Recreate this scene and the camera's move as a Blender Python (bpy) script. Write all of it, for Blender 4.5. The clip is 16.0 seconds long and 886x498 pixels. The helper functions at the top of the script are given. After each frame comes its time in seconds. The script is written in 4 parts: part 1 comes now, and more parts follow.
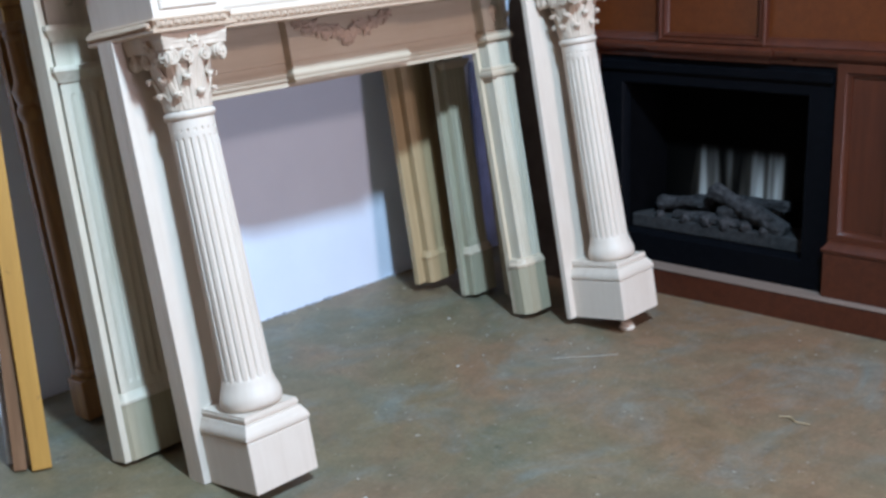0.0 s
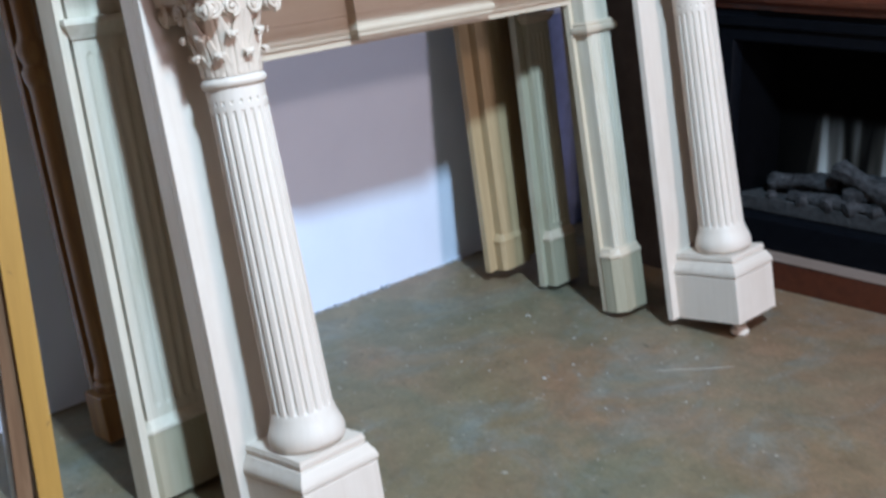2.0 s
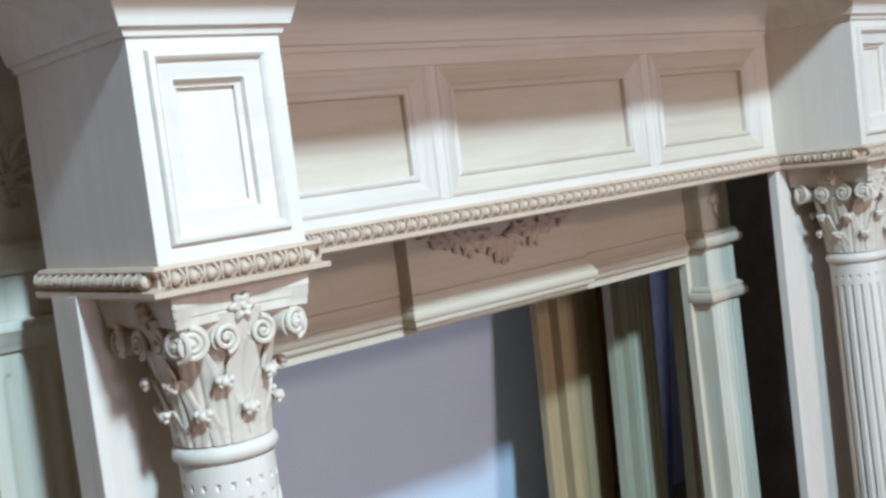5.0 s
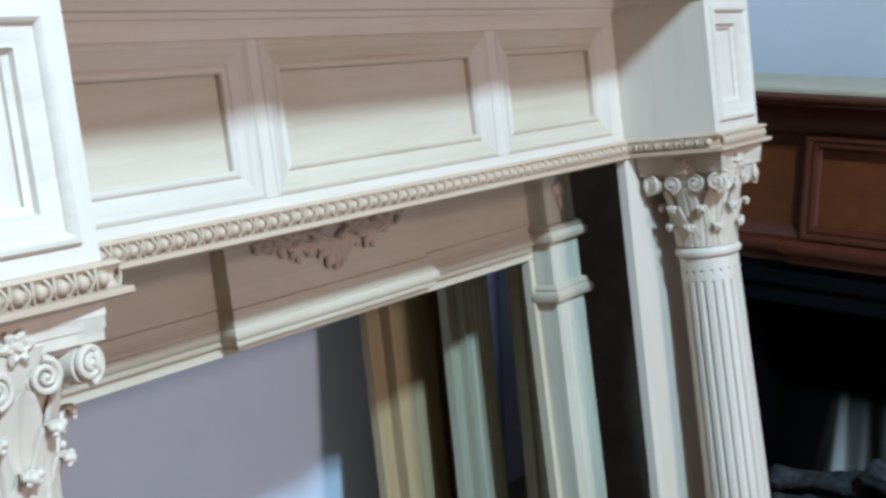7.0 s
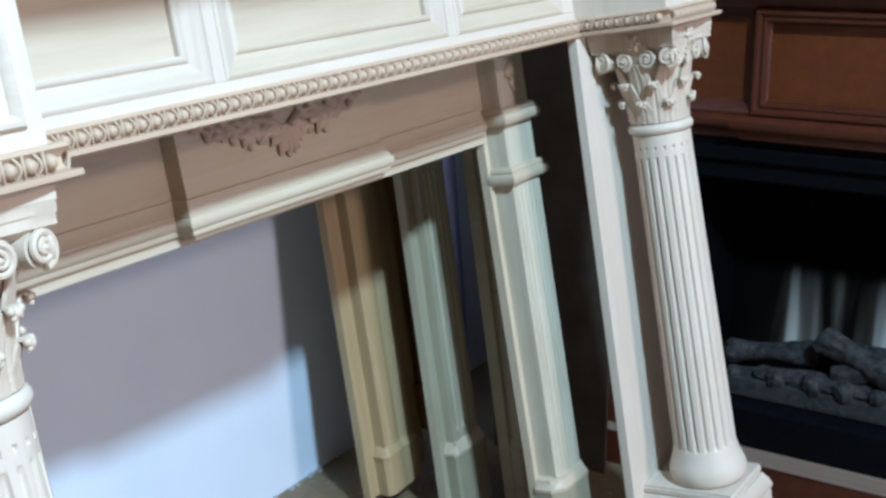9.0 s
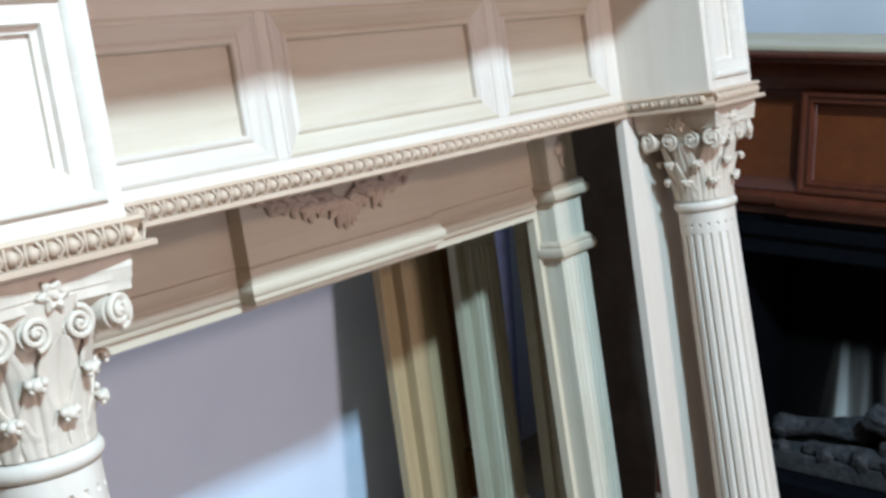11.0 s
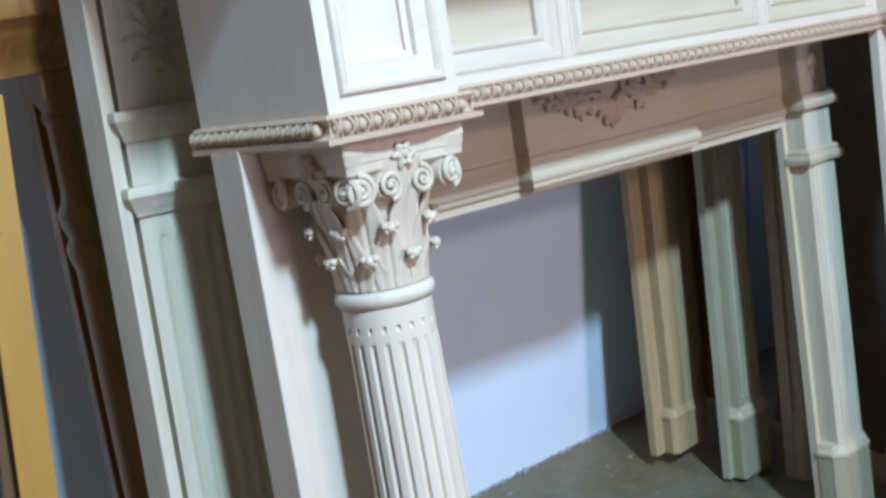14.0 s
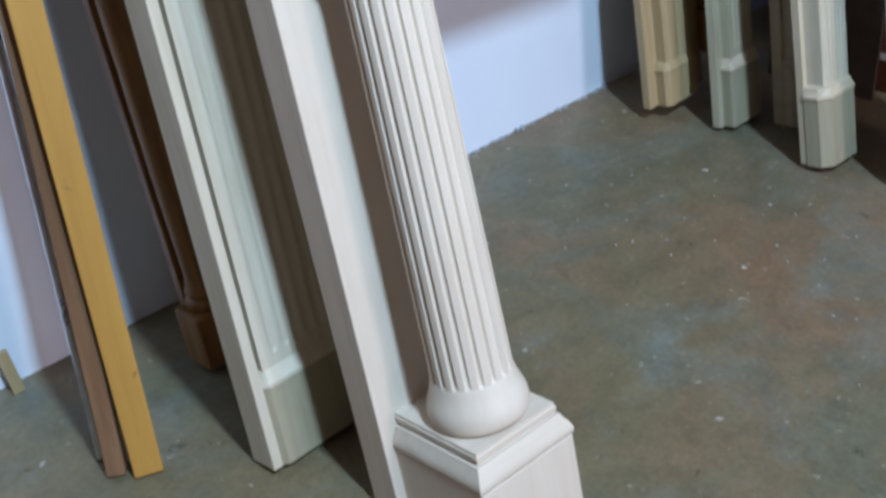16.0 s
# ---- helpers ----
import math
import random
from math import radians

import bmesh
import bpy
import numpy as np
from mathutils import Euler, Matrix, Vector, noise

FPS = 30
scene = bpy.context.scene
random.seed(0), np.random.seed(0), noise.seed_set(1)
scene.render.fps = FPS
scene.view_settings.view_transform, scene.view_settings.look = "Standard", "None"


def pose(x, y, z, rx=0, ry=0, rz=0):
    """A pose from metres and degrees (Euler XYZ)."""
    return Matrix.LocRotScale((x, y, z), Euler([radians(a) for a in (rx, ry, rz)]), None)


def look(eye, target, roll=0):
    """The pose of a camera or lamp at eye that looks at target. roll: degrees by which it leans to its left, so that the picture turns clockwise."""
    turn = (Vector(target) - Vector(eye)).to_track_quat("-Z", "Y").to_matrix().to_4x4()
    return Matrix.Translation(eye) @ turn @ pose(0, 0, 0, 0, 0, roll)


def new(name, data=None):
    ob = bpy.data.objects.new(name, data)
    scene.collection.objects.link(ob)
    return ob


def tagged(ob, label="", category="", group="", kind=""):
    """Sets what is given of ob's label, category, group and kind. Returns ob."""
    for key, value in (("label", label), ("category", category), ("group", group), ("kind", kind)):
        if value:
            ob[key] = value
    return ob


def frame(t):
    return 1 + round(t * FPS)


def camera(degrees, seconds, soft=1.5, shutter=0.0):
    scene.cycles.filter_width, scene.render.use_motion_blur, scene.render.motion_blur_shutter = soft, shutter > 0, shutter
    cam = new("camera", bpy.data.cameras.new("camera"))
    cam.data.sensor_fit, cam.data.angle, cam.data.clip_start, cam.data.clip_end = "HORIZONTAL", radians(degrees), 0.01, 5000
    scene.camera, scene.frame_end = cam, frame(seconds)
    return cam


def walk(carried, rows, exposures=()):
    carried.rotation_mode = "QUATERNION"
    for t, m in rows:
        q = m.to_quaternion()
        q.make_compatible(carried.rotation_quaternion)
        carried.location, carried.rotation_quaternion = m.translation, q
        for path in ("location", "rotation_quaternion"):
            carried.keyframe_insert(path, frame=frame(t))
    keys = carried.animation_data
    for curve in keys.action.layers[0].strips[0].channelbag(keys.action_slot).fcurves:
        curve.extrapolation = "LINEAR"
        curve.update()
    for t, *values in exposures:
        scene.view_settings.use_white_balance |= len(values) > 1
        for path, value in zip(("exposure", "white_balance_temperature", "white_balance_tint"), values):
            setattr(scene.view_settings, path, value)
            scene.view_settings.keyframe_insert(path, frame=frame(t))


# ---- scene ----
cam = camera(42.56, 16.0, soft=2.9, shutter=0.4)
PATH = [
    (0.0, -1.4485, -2.3785, 1.4054, 73.830, 2.014, -45.553),
    (0.5, -1.3611, -2.2602, 1.3917, 72.059, 2.060, -44.736),
    (1.0, -1.2844, -2.1462, 1.3844, 70.170, 1.926, -44.499),
    (1.5, -1.2190, -2.0003, 1.3815, 69.539, 1.642, -44.400),
    (2.0, -1.1347, -1.8484, 1.3519, 71.373, 1.712, -43.915),
    (2.5, -1.0123, -1.6988, 1.3848, 74.190, 1.768, -42.591),
    (3.0, -0.9514, -1.6462, 1.4065, 77.287, 2.247, -41.064),
    (3.5, -0.8939, -1.4889, 1.4444, 79.028, 0.950, -42.154),
    (3.7, -0.8624, -1.4333, 1.4544, 79.678, 0.671, -42.288),
    (5.8, -0.4820, -0.9536, 1.4424, 78.845, -0.260, -43.089),
    (6.0, -0.4720, -0.9274, 1.4395, 78.891, -0.444, -44.743),
    (6.5, -0.4495, -0.9109, 1.4434, 78.676, -0.699, -48.337),
    (7.0, -0.4379, -0.8957, 1.4390, 78.490, -0.808, -52.282),
    (7.5, -0.4360, -0.8844, 1.4350, 77.528, -0.784, -55.121),
    (8.0, -0.4348, -0.8915, 1.4317, 75.633, -0.633, -55.582),
    (8.2, -0.4340, -0.8877, 1.4212, 74.855, -0.248, -55.697),
    (10.3, -0.4801, -0.9682, 1.4119, 72.537, 1.519, -54.032),
    (10.5, -0.4859, -0.9732, 1.4202, 73.863, 1.256, -53.598),
    (11.0, -0.5024, -0.9778, 1.4352, 77.082, 0.783, -51.587),
    (11.5, -0.5192, -0.9952, 1.4503, 78.902, 0.498, -47.381),
    (12.0, -0.5378, -0.9953, 1.4561, 79.325, 0.822, -42.214),
    (12.5, -0.5816, -0.9841, 1.4395, 79.233, 1.649, -39.438),
    (13.0, -0.6317, -1.0071, 1.4320, 78.180, 1.772, -39.131),
    (13.5, -0.6892, -1.0169, 1.4176, 76.554, 1.712, -40.437),
    (14.0, -0.7382, -1.0498, 1.4029, 74.332, 1.963, -41.217),
    (14.5, -0.7622, -1.0670, 1.4001, 70.871, 1.989, -41.522),
    (15.0, -0.7826, -1.0829, 1.3724, 67.213, 2.891, -41.898),
    (15.5, -0.7880, -1.1329, 1.3463, 63.591, 3.632, -41.496),
    (16.0, -0.7972, -1.1525, 1.3578, 58.964, 3.862, -41.546),
]
# the clip's camera balances its white and its exposure on the way
BALANCE = [
    (0.0, 0.14, 5800, 14), (2.4, 0.13, 5800, 14), (3.2, 0.13, 6050, 14), (3.7, 0.13, 6050, 13), (5.8, -0.12, 5550, 5), (8.2, -0.04, 5600, 6),
    (10.3, 0.11, 5850, 8), (11.0, 0.12, 5850, 8), (12.0, -0.10, 5600, 5), (13.5, -0.09, 5600, 7), (14.5, -0.08, 5700, 10), (16.0, -0.15, 5850, 13),
]
walk(cam, [(t, pose(x, y, z, rx, ry, rz)) for t, x, y, z, rx, ry, rz in PATH], BALANCE)

# ---- light ----
world = bpy.data.worlds.new("world")
world.use_nodes = True
world.node_tree.nodes["Background"].inputs[0].default_value = (1.0, 0.88, 0.80, 1)
world.node_tree.nodes["Background"].inputs[1].default_value = 0.004
scene.world = world


def area_lamp(name, eye, target, width, height, watts, colour):
    data = bpy.data.lights.new(name, "AREA")
    data.shape, data.size, data.size_y, data.energy, data.color = "RECTANGLE", width, height, watts, colour
    ob = new(name, data)
    ob.matrix_world = look(eye, target)
    return ob


# one high-bay lamp lights the stack from the front, a warm lamp hangs further down the hall,
# and a broad unseen fill light is added low at the hall's far end
key = area_lamp("high_bay_lamp", (-0.40, -2.75, 4.18), (0.6, 0.2, 0.7), 0.30, 0.30, 150, (0.645, 0.875, 1.0))
key.data.spread = radians(128)  # deep reflector
area_lamp("warm_hall_lamp", (0.75, -4.5, 3.1), (1.0, 0.4, 0.8), 0.5, 0.35, 58, (1.0, 0.76, 0.61))
area_lamp("bay_door_daylight", (0.5, -9.2, 1.5), (1.0, 0.4, 0.8), 1.6, 2.6, 180, (0.98, 0.84, 0.89))
# ---- materials ----
def material(name, build):
    mat = bpy.data.materials.new(name)
    mat.use_nodes = True
    tree = mat.node_tree
    build(tree, tree.nodes["Principled BSDF"])
    return mat


def node(tree, kind, **sets):
    made = tree.nodes.new(kind)
    for key, value in sets.items():
        made.inputs[key.replace("_", " ")].default_value = value
    return made


def ramp(tree, source, stops):
    made = tree.nodes.new("ShaderNodeValToRGB")
    while len(made.color_ramp.elements) < len(stops):
        made.color_ramp.elements.new(0.5)
    for el, (at, colour) in zip(made.color_ramp.elements, stops):
        el.position, el.color = at, (*colour, 1)
    tree.links.new(source, made.inputs[0])
    return made.outputs[0]


def coords(tree, stretch=(1, 1, 1)):
    tex = tree.nodes.new("ShaderNodeTexCoord")
    mapping = tree.nodes.new("ShaderNodeMapping")
    mapping.inputs["Scale"].default_value = stretch
    tree.links.new(tex.outputs["Object"], mapping.inputs["Vector"])
    return mapping.outputs[0]


def noise_tex(tree, vector, scale, detail=6, rough=0.6, distort=0.0):
    made = node(tree, "ShaderNodeTexNoise", Scale=scale, Detail=detail, Roughness=rough, Distortion=distort)
    tree.links.new(vector, made.inputs["Vector"])
    return made.outputs[0]


def blend(tree, kind, factor, a, b):
    made = tree.nodes.new("ShaderNodeMix")
    made.data_type, made.blend_type = "RGBA", kind
    for value, socket in ((factor, made.inputs[0]), (a, made.inputs[6]), (b, made.inputs[7])):
        if hasattr(value, "is_output"):
            tree.links.new(value, socket)
        else:
            socket.default_value = value if isinstance(value, float) else (*value, 1)
    return made.outputs[2]


def bump(tree, bsdf, height, strength, distance):
    made = node(tree, "ShaderNodeBump", Strength=strength, Distance=distance)
    tree.links.new(height, made.inputs["Height"])
    tree.links.new(made.outputs[0], bsdf.inputs["Normal"])


def wood(name, dark, mid, light, grain_axis="z", rough=0.5, stain=(0.8, 0.72, 0.62), stain_amount=0.35, relief=0.12, figure=0.6, specks=None):
    dark, light = (tuple(m + (c - m) * figure for c, m in zip(tone, mid)) for tone in (dark, light))

    def build(tree, bsdf):
        stretch = {"x": (2.2, 38, 38), "y": (38, 2.2, 38), "z": (38, 38, 2.2)}[grain_axis]
        grain = noise_tex(tree, coords(tree, stretch), 1.0, 7, 0.62, 0.6)
        colour = ramp(tree, grain, [(0.28, dark), (0.5, mid), (0.72, light)])
        blotch = noise_tex(tree, coords(tree), 5.0, 5, 0.6)
        amount = ramp(tree, blotch, [(0.42, (0, 0, 0)), (0.75, (stain_amount,) * 3)])
        colour = blend(tree, "MULTIPLY", amount, colour, stain)
        if specks:
            dirt = ramp(tree, noise_tex(tree, coords(tree, (1, 1, 0.6)), 48, 4, 0.55), [(0.68, (0, 0, 0)), (0.76, (0.85,) * 3)])
            colour = blend(tree, "MIX", dirt, colour, specks)
        tree.links.new(colour, bsdf.inputs["Base Color"])
        gloss = ramp(tree, blotch, [(0.3, (rough - 0.06,) * 3), (0.7, (rough + 0.1,) * 3)])
        tree.links.new(gloss, bsdf.inputs["Roughness"])
        bump(tree, bsdf, grain, relief, 0.001)
    return material(name, build)


def concrete(tree, bsdf):
    flat = coords(tree)
    broad = noise_tex(tree, flat, 1.1, 7, 0.60, 0.7)
    colour = ramp(tree, broad, [(0.27, (0.120, 0.098, 0.055)), (0.43, (0.190, 0.150, 0.086)), (0.55, (0.150, 0.138, 0.088)), (0.74, (0.215, 0.165, 0.10))])
    where = tree.nodes.new("ShaderNodeSeparateXYZ")
    tree.links.new(flat, where.inputs[0])
    # rust has spread mostly over the stretch before the cherry fireplace
    across = node(tree, "ShaderNodeMapRange")
    for k, value in enumerate((-0.4, 1.6, 0.0, 0.13)):
        across.inputs[k + 1].default_value = value
    tree.links.new(where.outputs[0], across.inputs[0])
    along = node(tree, "ShaderNodeMapRange")
    for k, value in enumerate((0.6, -1.0, 0.0, 0.11)):
        along.inputs[k + 1].default_value = value
    tree.links.new(where.outputs[1], along.inputs[0])
    spread = tree.nodes.new("ShaderNodeMath")
    tree.links.new(across.outputs[0], spread.inputs[0])
    tree.links.new(along.outputs[0], spread.inputs[1])
    patch = tree.nodes.new("ShaderNodeMath")
    tree.links.new(spread.outputs[0], patch.inputs[0])
    tree.links.new(noise_tex(tree, flat, 1.5, 8, 0.66, 0.9), patch.inputs[1])
    rust = ramp(tree, patch.outputs[0], [(0.54, (0, 0, 0)), (0.84, (0.8,) * 3)])
    colour = blend(tree, "MIX", rust, colour, (0.24, 0.135, 0.078))
    blue = ramp(tree, noise_tex(tree, coords(tree, (1.0, 1.7, 1.0)), 2.3, 8, 0.70, 0.8), [(0.50, (0, 0, 0)), (0.69, (0.6,) * 3)])
    colour = blend(tree, "MIX", blue, colour, (0.185, 0.215, 0.20))
    wear = ramp(tree, noise_tex(tree, flat, 12.0, 8, 0.75, 0.4), [(0.35, (0.74,) * 3), (0.62, (1.03,) * 3)])
    colour = blend(tree, "MULTIPLY", 1.0, colour, wear)
    scuff = ramp(tree, noise_tex(tree, coords(tree, (3.0, 8.0, 1.0)), 5.0, 10, 0.82, 1.4), [(0.59, (0, 0, 0)), (0.72, (0.6,) * 3)])
    colour = blend(tree, "MIX", scuff, colour, (0.42, 0.38, 0.31))
    spots = ramp(tree, noise_tex(tree, flat, 34, 3, 0.5), [(0.675, (0, 0, 0)), (0.74, (0.6,) * 3)])
    colour = blend(tree, "MIX", spots, colour, (0.46, 0.43, 0.37))
    scratch = ramp(tree, noise_tex(tree, coords(tree, (22.0, 2.2, 1.0)), 1.6, 6, 0.7, 2.2), [(0.665, (0, 0, 0)), (0.73, (0.45,) * 3)])
    colour = blend(tree, "MIX", scratch, colour, (0.40, 0.37, 0.32))
    pits = ramp(tree, noise_tex(tree, flat, 21, 4, 0.6, 0.6), [(0.27, (0.45,) * 3), (0.33, (1, 1, 1))])
    colour = blend(tree, "MULTIPLY", 1.0, colour, pits)
    speck = ramp(tree, noise_tex(tree, flat, 75, 4, 0.7), [(0.3, (0.82,) * 3), (0.65, (1.08,) * 3)])
    colour = blend(tree, "MULTIPLY", 1.0, colour, speck)
    tree.links.new(colour, bsdf.inputs["Base Color"])
    tree.links.new(ramp(tree, broad, [(0.3, (0.40,) * 3), (0.7, (0.58,) * 3)]), bsdf.inputs["Roughness"])
    bump(tree, bsdf, noise_tex(tree, flat, 26, 8, 0.7), 0.12, 0.003)


def flame_print(tree, bsdf):
    """A dull screen printed with pale upright flame streaks that fade out upwards."""
    where = tree.nodes.new("ShaderNodeSeparateXYZ")
    tree.links.new(coords(tree), where.inputs[0])
    streak = ramp(tree, noise_tex(tree, coords(tree, (15.0, 1.0, 1.1)), 1.0, 2, 0.5, 0.4), [(0.46, (0.006, 0.005, 0.004)), (0.56, (0.10, 0.085, 0.07)), (0.62, (0.30, 0.28, 0.26)), (0.70, (0.72, 0.70, 0.66))])
    fade_up = ramp(tree, where.outputs[2], [(0.30, (1, 1, 1)), (0.40, (0.55,) * 3), (0.54, (0.0,) * 3)])
    fade_in = ramp(tree, where.outputs[0], [(0.42, (0, 0, 0)), (0.52, (0.8,) * 3), (0.90, (1, 1, 1)), (0.985, (0, 0, 0))])
    colour = blend(tree, "MULTIPLY", 1.0, streak, fade_up)
    colour = blend(tree, "MULTIPLY", 1.0, colour, fade_in)
    tree.links.new(colour, bsdf.inputs["Base Color"])
    bsdf.inputs["Roughness"].default_value = 0.8
    bsdf.inputs["Specular IOR Level"].default_value = 0.08


def plaster(colour_a, colour_b):
    def build(tree, bsdf):
        flat = coords(tree)
        colour = ramp(tree, noise_tex(tree, flat, 2.2, 6, 0.6), [(0.35, colour_a), (0.7, colour_b)])
        tree.links.new(colour, bsdf.inputs["Base Color"])
        bsdf.inputs["Roughness"].default_value = 0.7
        bump(tree, bsdf, noise_tex(tree, flat, 140, 3, 0.6), 0.1, 0.001)
    return build


def plain(colour, rough=0.5, metal=0.0, vary=0.25, scale=20, relief=0.15, depth=0.002, gloss=0.5):
    def build(tree, bsdf):
        n = noise_tex(tree, coords(tree), scale, 6, 0.65)
        low = tuple(c * (1 - vary) for c in colour)
        high = tuple(min(1, c * (1 + vary)) for c in colour)
        tree.links.new(ramp(tree, n, [(0.3, low), (0.7, high)]), bsdf.inputs["Base Color"])
        bsdf.inputs["Roughness"].default_value, bsdf.inputs["Metallic"].default_value = rough, metal
        bsdf.inputs["Specular IOR Level"].default_value = gloss
        bump(tree, bsdf, n, relief, depth)
    return build


MAPLE = wood("maple", (0.55, 0.46, 0.38), (0.645, 0.56, 0.475), (0.715, 0.635, 0.555), "z", 0.5, (0.82, 0.74, 0.68), 0.3, figure=0.4)
MAPLE_X = wood("maple_rail", (0.53, 0.435, 0.355), (0.64, 0.555, 0.47), (0.715, 0.635, 0.55), "x", 0.5, (0.82, 0.74, 0.68), 0.3, figure=0.55)
MAPLE_TAN = wood("veneered_panel", (0.46, 0.37, 0.27), (0.55, 0.46, 0.355), (0.615, 0.53, 0.42), "x", 0.5, (0.84, 0.76, 0.66), 0.35)
MAPLE_SIDE = wood("maple_mould_upright", (0.49, 0.405, 0.34), (0.59, 0.51, 0.435), (0.665, 0.585, 0.51), "z", 0.5, (0.84, 0.76, 0.66), 0.35)
MAPLE_PINK = wood("maple_mould", (0.50, 0.41, 0.335), (0.60, 0.515, 0.43), (0.675, 0.59, 0.505), "x", 0.5, (0.84, 0.76, 0.66), 0.35)
CARVED = wood("carved_composite", (0.48, 0.385, 0.3), (0.585, 0.485, 0.39), (0.66, 0.565, 0.47), "z", 0.55)
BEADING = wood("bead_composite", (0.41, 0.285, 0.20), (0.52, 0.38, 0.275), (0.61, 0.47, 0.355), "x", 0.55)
POPLAR = wood("poplar", (0.47, 0.425, 0.325), (0.56, 0.51, 0.41), (0.63, 0.585, 0.485), "z", 0.42, figure=1.0)
POPLAR_X = wood("poplar_rail", (0.45, 0.36, 0.265), (0.535, 0.445, 0.335), (0.6, 0.515, 0.4), "x", 0.45)
POPLAR_TAN = wood("poplar_board", (0.45, 0.375, 0.265), (0.535, 0.455, 0.335), (0.6, 0.525, 0.4), "z", 0.48)
POPLAR_OLIVE = wood("olive_poplar", (0.33, 0.3, 0.205), (0.41, 0.375, 0.275), (0.48, 0.445, 0.335), "z", 0.45)
POPLAR_GREEN = wood("poplar_heartwood", (0.27, 0.245, 0.165), (0.34, 0.31, 0.22), (0.41, 0.375, 0.275), "z", 0.45)
PINE = wood("pine", (0.31, 0.22, 0.115), (0.39, 0.29, 0.16), (0.47, 0.365, 0.22), "z", 0.5)
OAK = wood("oak", (0.13, 0.053, 0.011), (0.21, 0.094, 0.020), (0.29, 0.145, 0.037), "z", 0.45, figure=1.0)
YELLOW = wood("yellow_lumber", (0.32, 0.163, 0.028), (0.42, 0.225, 0.042), (0.49, 0.28, 0.06), "z", 0.55, specks=(0.10, 0.05, 0.02))
BROWN = wood("brown_lumber", (0.12, 0.058, 0.026), (0.185, 0.098, 0.048), (0.26, 0.15, 0.08), "z", 0.65, figure=1.0, specks=(0.06, 0.03, 0.015))
CHERRY = wood("cherry", (0.038, 0.0095, 0.0045), (0.068, 0.0175, 0.0078), (0.098, 0.027, 0.012), "y", 0.33, (0.6, 0.5, 0.5))
CHERRY_Z = wood("cherry_upright", (0.038, 0.0095, 0.0045), (0.068, 0.0175, 0.0078), (0.098, 0.027, 0.012), "z", 0.33, (0.6, 0.5, 0.5))
CHERRY_PANEL = wood("cherry_panel", (0.070, 0.0165, 0.0036), (0.105, 0.0265, 0.0060), (0.142, 0.038, 0.0095), "y", 0.35, (0.7, 0.6, 0.55))
TAN = wood("bare_plywood", (0.31, 0.265, 0.185), (0.38, 0.33, 0.24), (0.44, 0.385, 0.285), "y", 0.6)
FLOOR = material("stained_concrete", concrete)
WALL = material("wall_paint", plaster((0.68, 0.74, 0.87), (0.735, 0.795, 0.92)))
CEILING = material("ceiling_boards", plaster((0.22, 0.18, 0.15), (0.30, 0.25, 0.21)))
# pale blue that carries the lit look of the wall between the legs
LIT_WALL_BLUE = material("blue_paint", plain((0.30, 0.36, 0.62), 0.5, 0, 0.15))
APPLIQUE = wood("carved_resin", (0.40, 0.295, 0.225), (0.49, 0.37, 0.29), (0.57, 0.445, 0.355), "x", 0.55)
PALE_WALL = material("pale_wall_paint", plaster((0.46, 0.47, 0.49), (0.52, 0.53, 0.55)))
# for walls out of view: a brown chosen to bounce warm light onto the stack
BOUNCE_WALL = material("hall_wall", plaster((0.28, 0.195, 0.13), (0.34, 0.245, 0.17)))
BLACK = material("black_metal", plain((0.003, 0.0035, 0.005), 0.45, 0.0, 0.3, 40, 0.05, 0.002, 0.06))
SOOT = material("firebox_black", plain((0.0015, 0.0015, 0.002), 0.9, gloss=0.03))
LOG = material("ceramic_log", plain((0.038, 0.037, 0.039), 0.85, 0, 0.85, 46, 1.0, 0.014, 0.2))
EMBER = material("ember_bed", plain((0.022, 0.022, 0.023), 0.9, 0, 0.6, 50, 0.8, 0.008))
FLAMES = material("flame_screen_print", flame_print)
DUSTY = wood("dusty_cherry", (0.15, 0.105, 0.085), (0.21, 0.15, 0.12), (0.27, 0.20, 0.165), "x", 0.6)
STEEL = material("steel", plain((0.55, 0.56, 0.60), 0.3, 0.9, 0.15, 30, 0.03))
WIRE = material("wire", plain((0.10, 0.10, 0.11), 0.5))
# the gap's lack of light is put into this dark colour
GAP_DARK = material("dark_fibreboard", plain((0.066, 0.055, 0.046), 0.8, 0, 0.25, 8, 0.1, 0.002, 0.1))
CRUMB = material("plaster_crumb", plain((0.30, 0.31, 0.33), 0.8, 0, 0.5, 60))
FLAKE = material("paint_flake", plain((0.46, 0.44, 0.40), 0.7))

# ---- mesh tools ----
def smooth(bm, degrees=35):
    """Round shapes shade smoothly; the broad flats beside narrow bevels stay flat."""
    for e in bm.edges:
        e.smooth = False
        if len(e.link_faces) == 2:
            turn = e.calc_face_angle(3)
            a, b = (f.calc_area() for f in e.link_faces)
            e.smooth = turn < radians(degrees) and not (turn > radians(12) and max(a, b) > 6 * min(a, b))
    for f in bm.faces:
        f.smooth = True


def part(name, bm, mat, parent=None, label="", at=None, angle=35):
    bmesh.ops.recalc_face_normals(bm, faces=bm.faces)
    smooth(bm, angle)
    mesh = bpy.data.meshes.new(name)
    bm.to_mesh(mesh)
    bm.free()
    mesh.materials.append(mat)
    ob = new(name, mesh)
    ob.parent = parent
    if at is not None:
        ob.matrix_basis = at
    if label:
        ob["label"] = label
    return ob


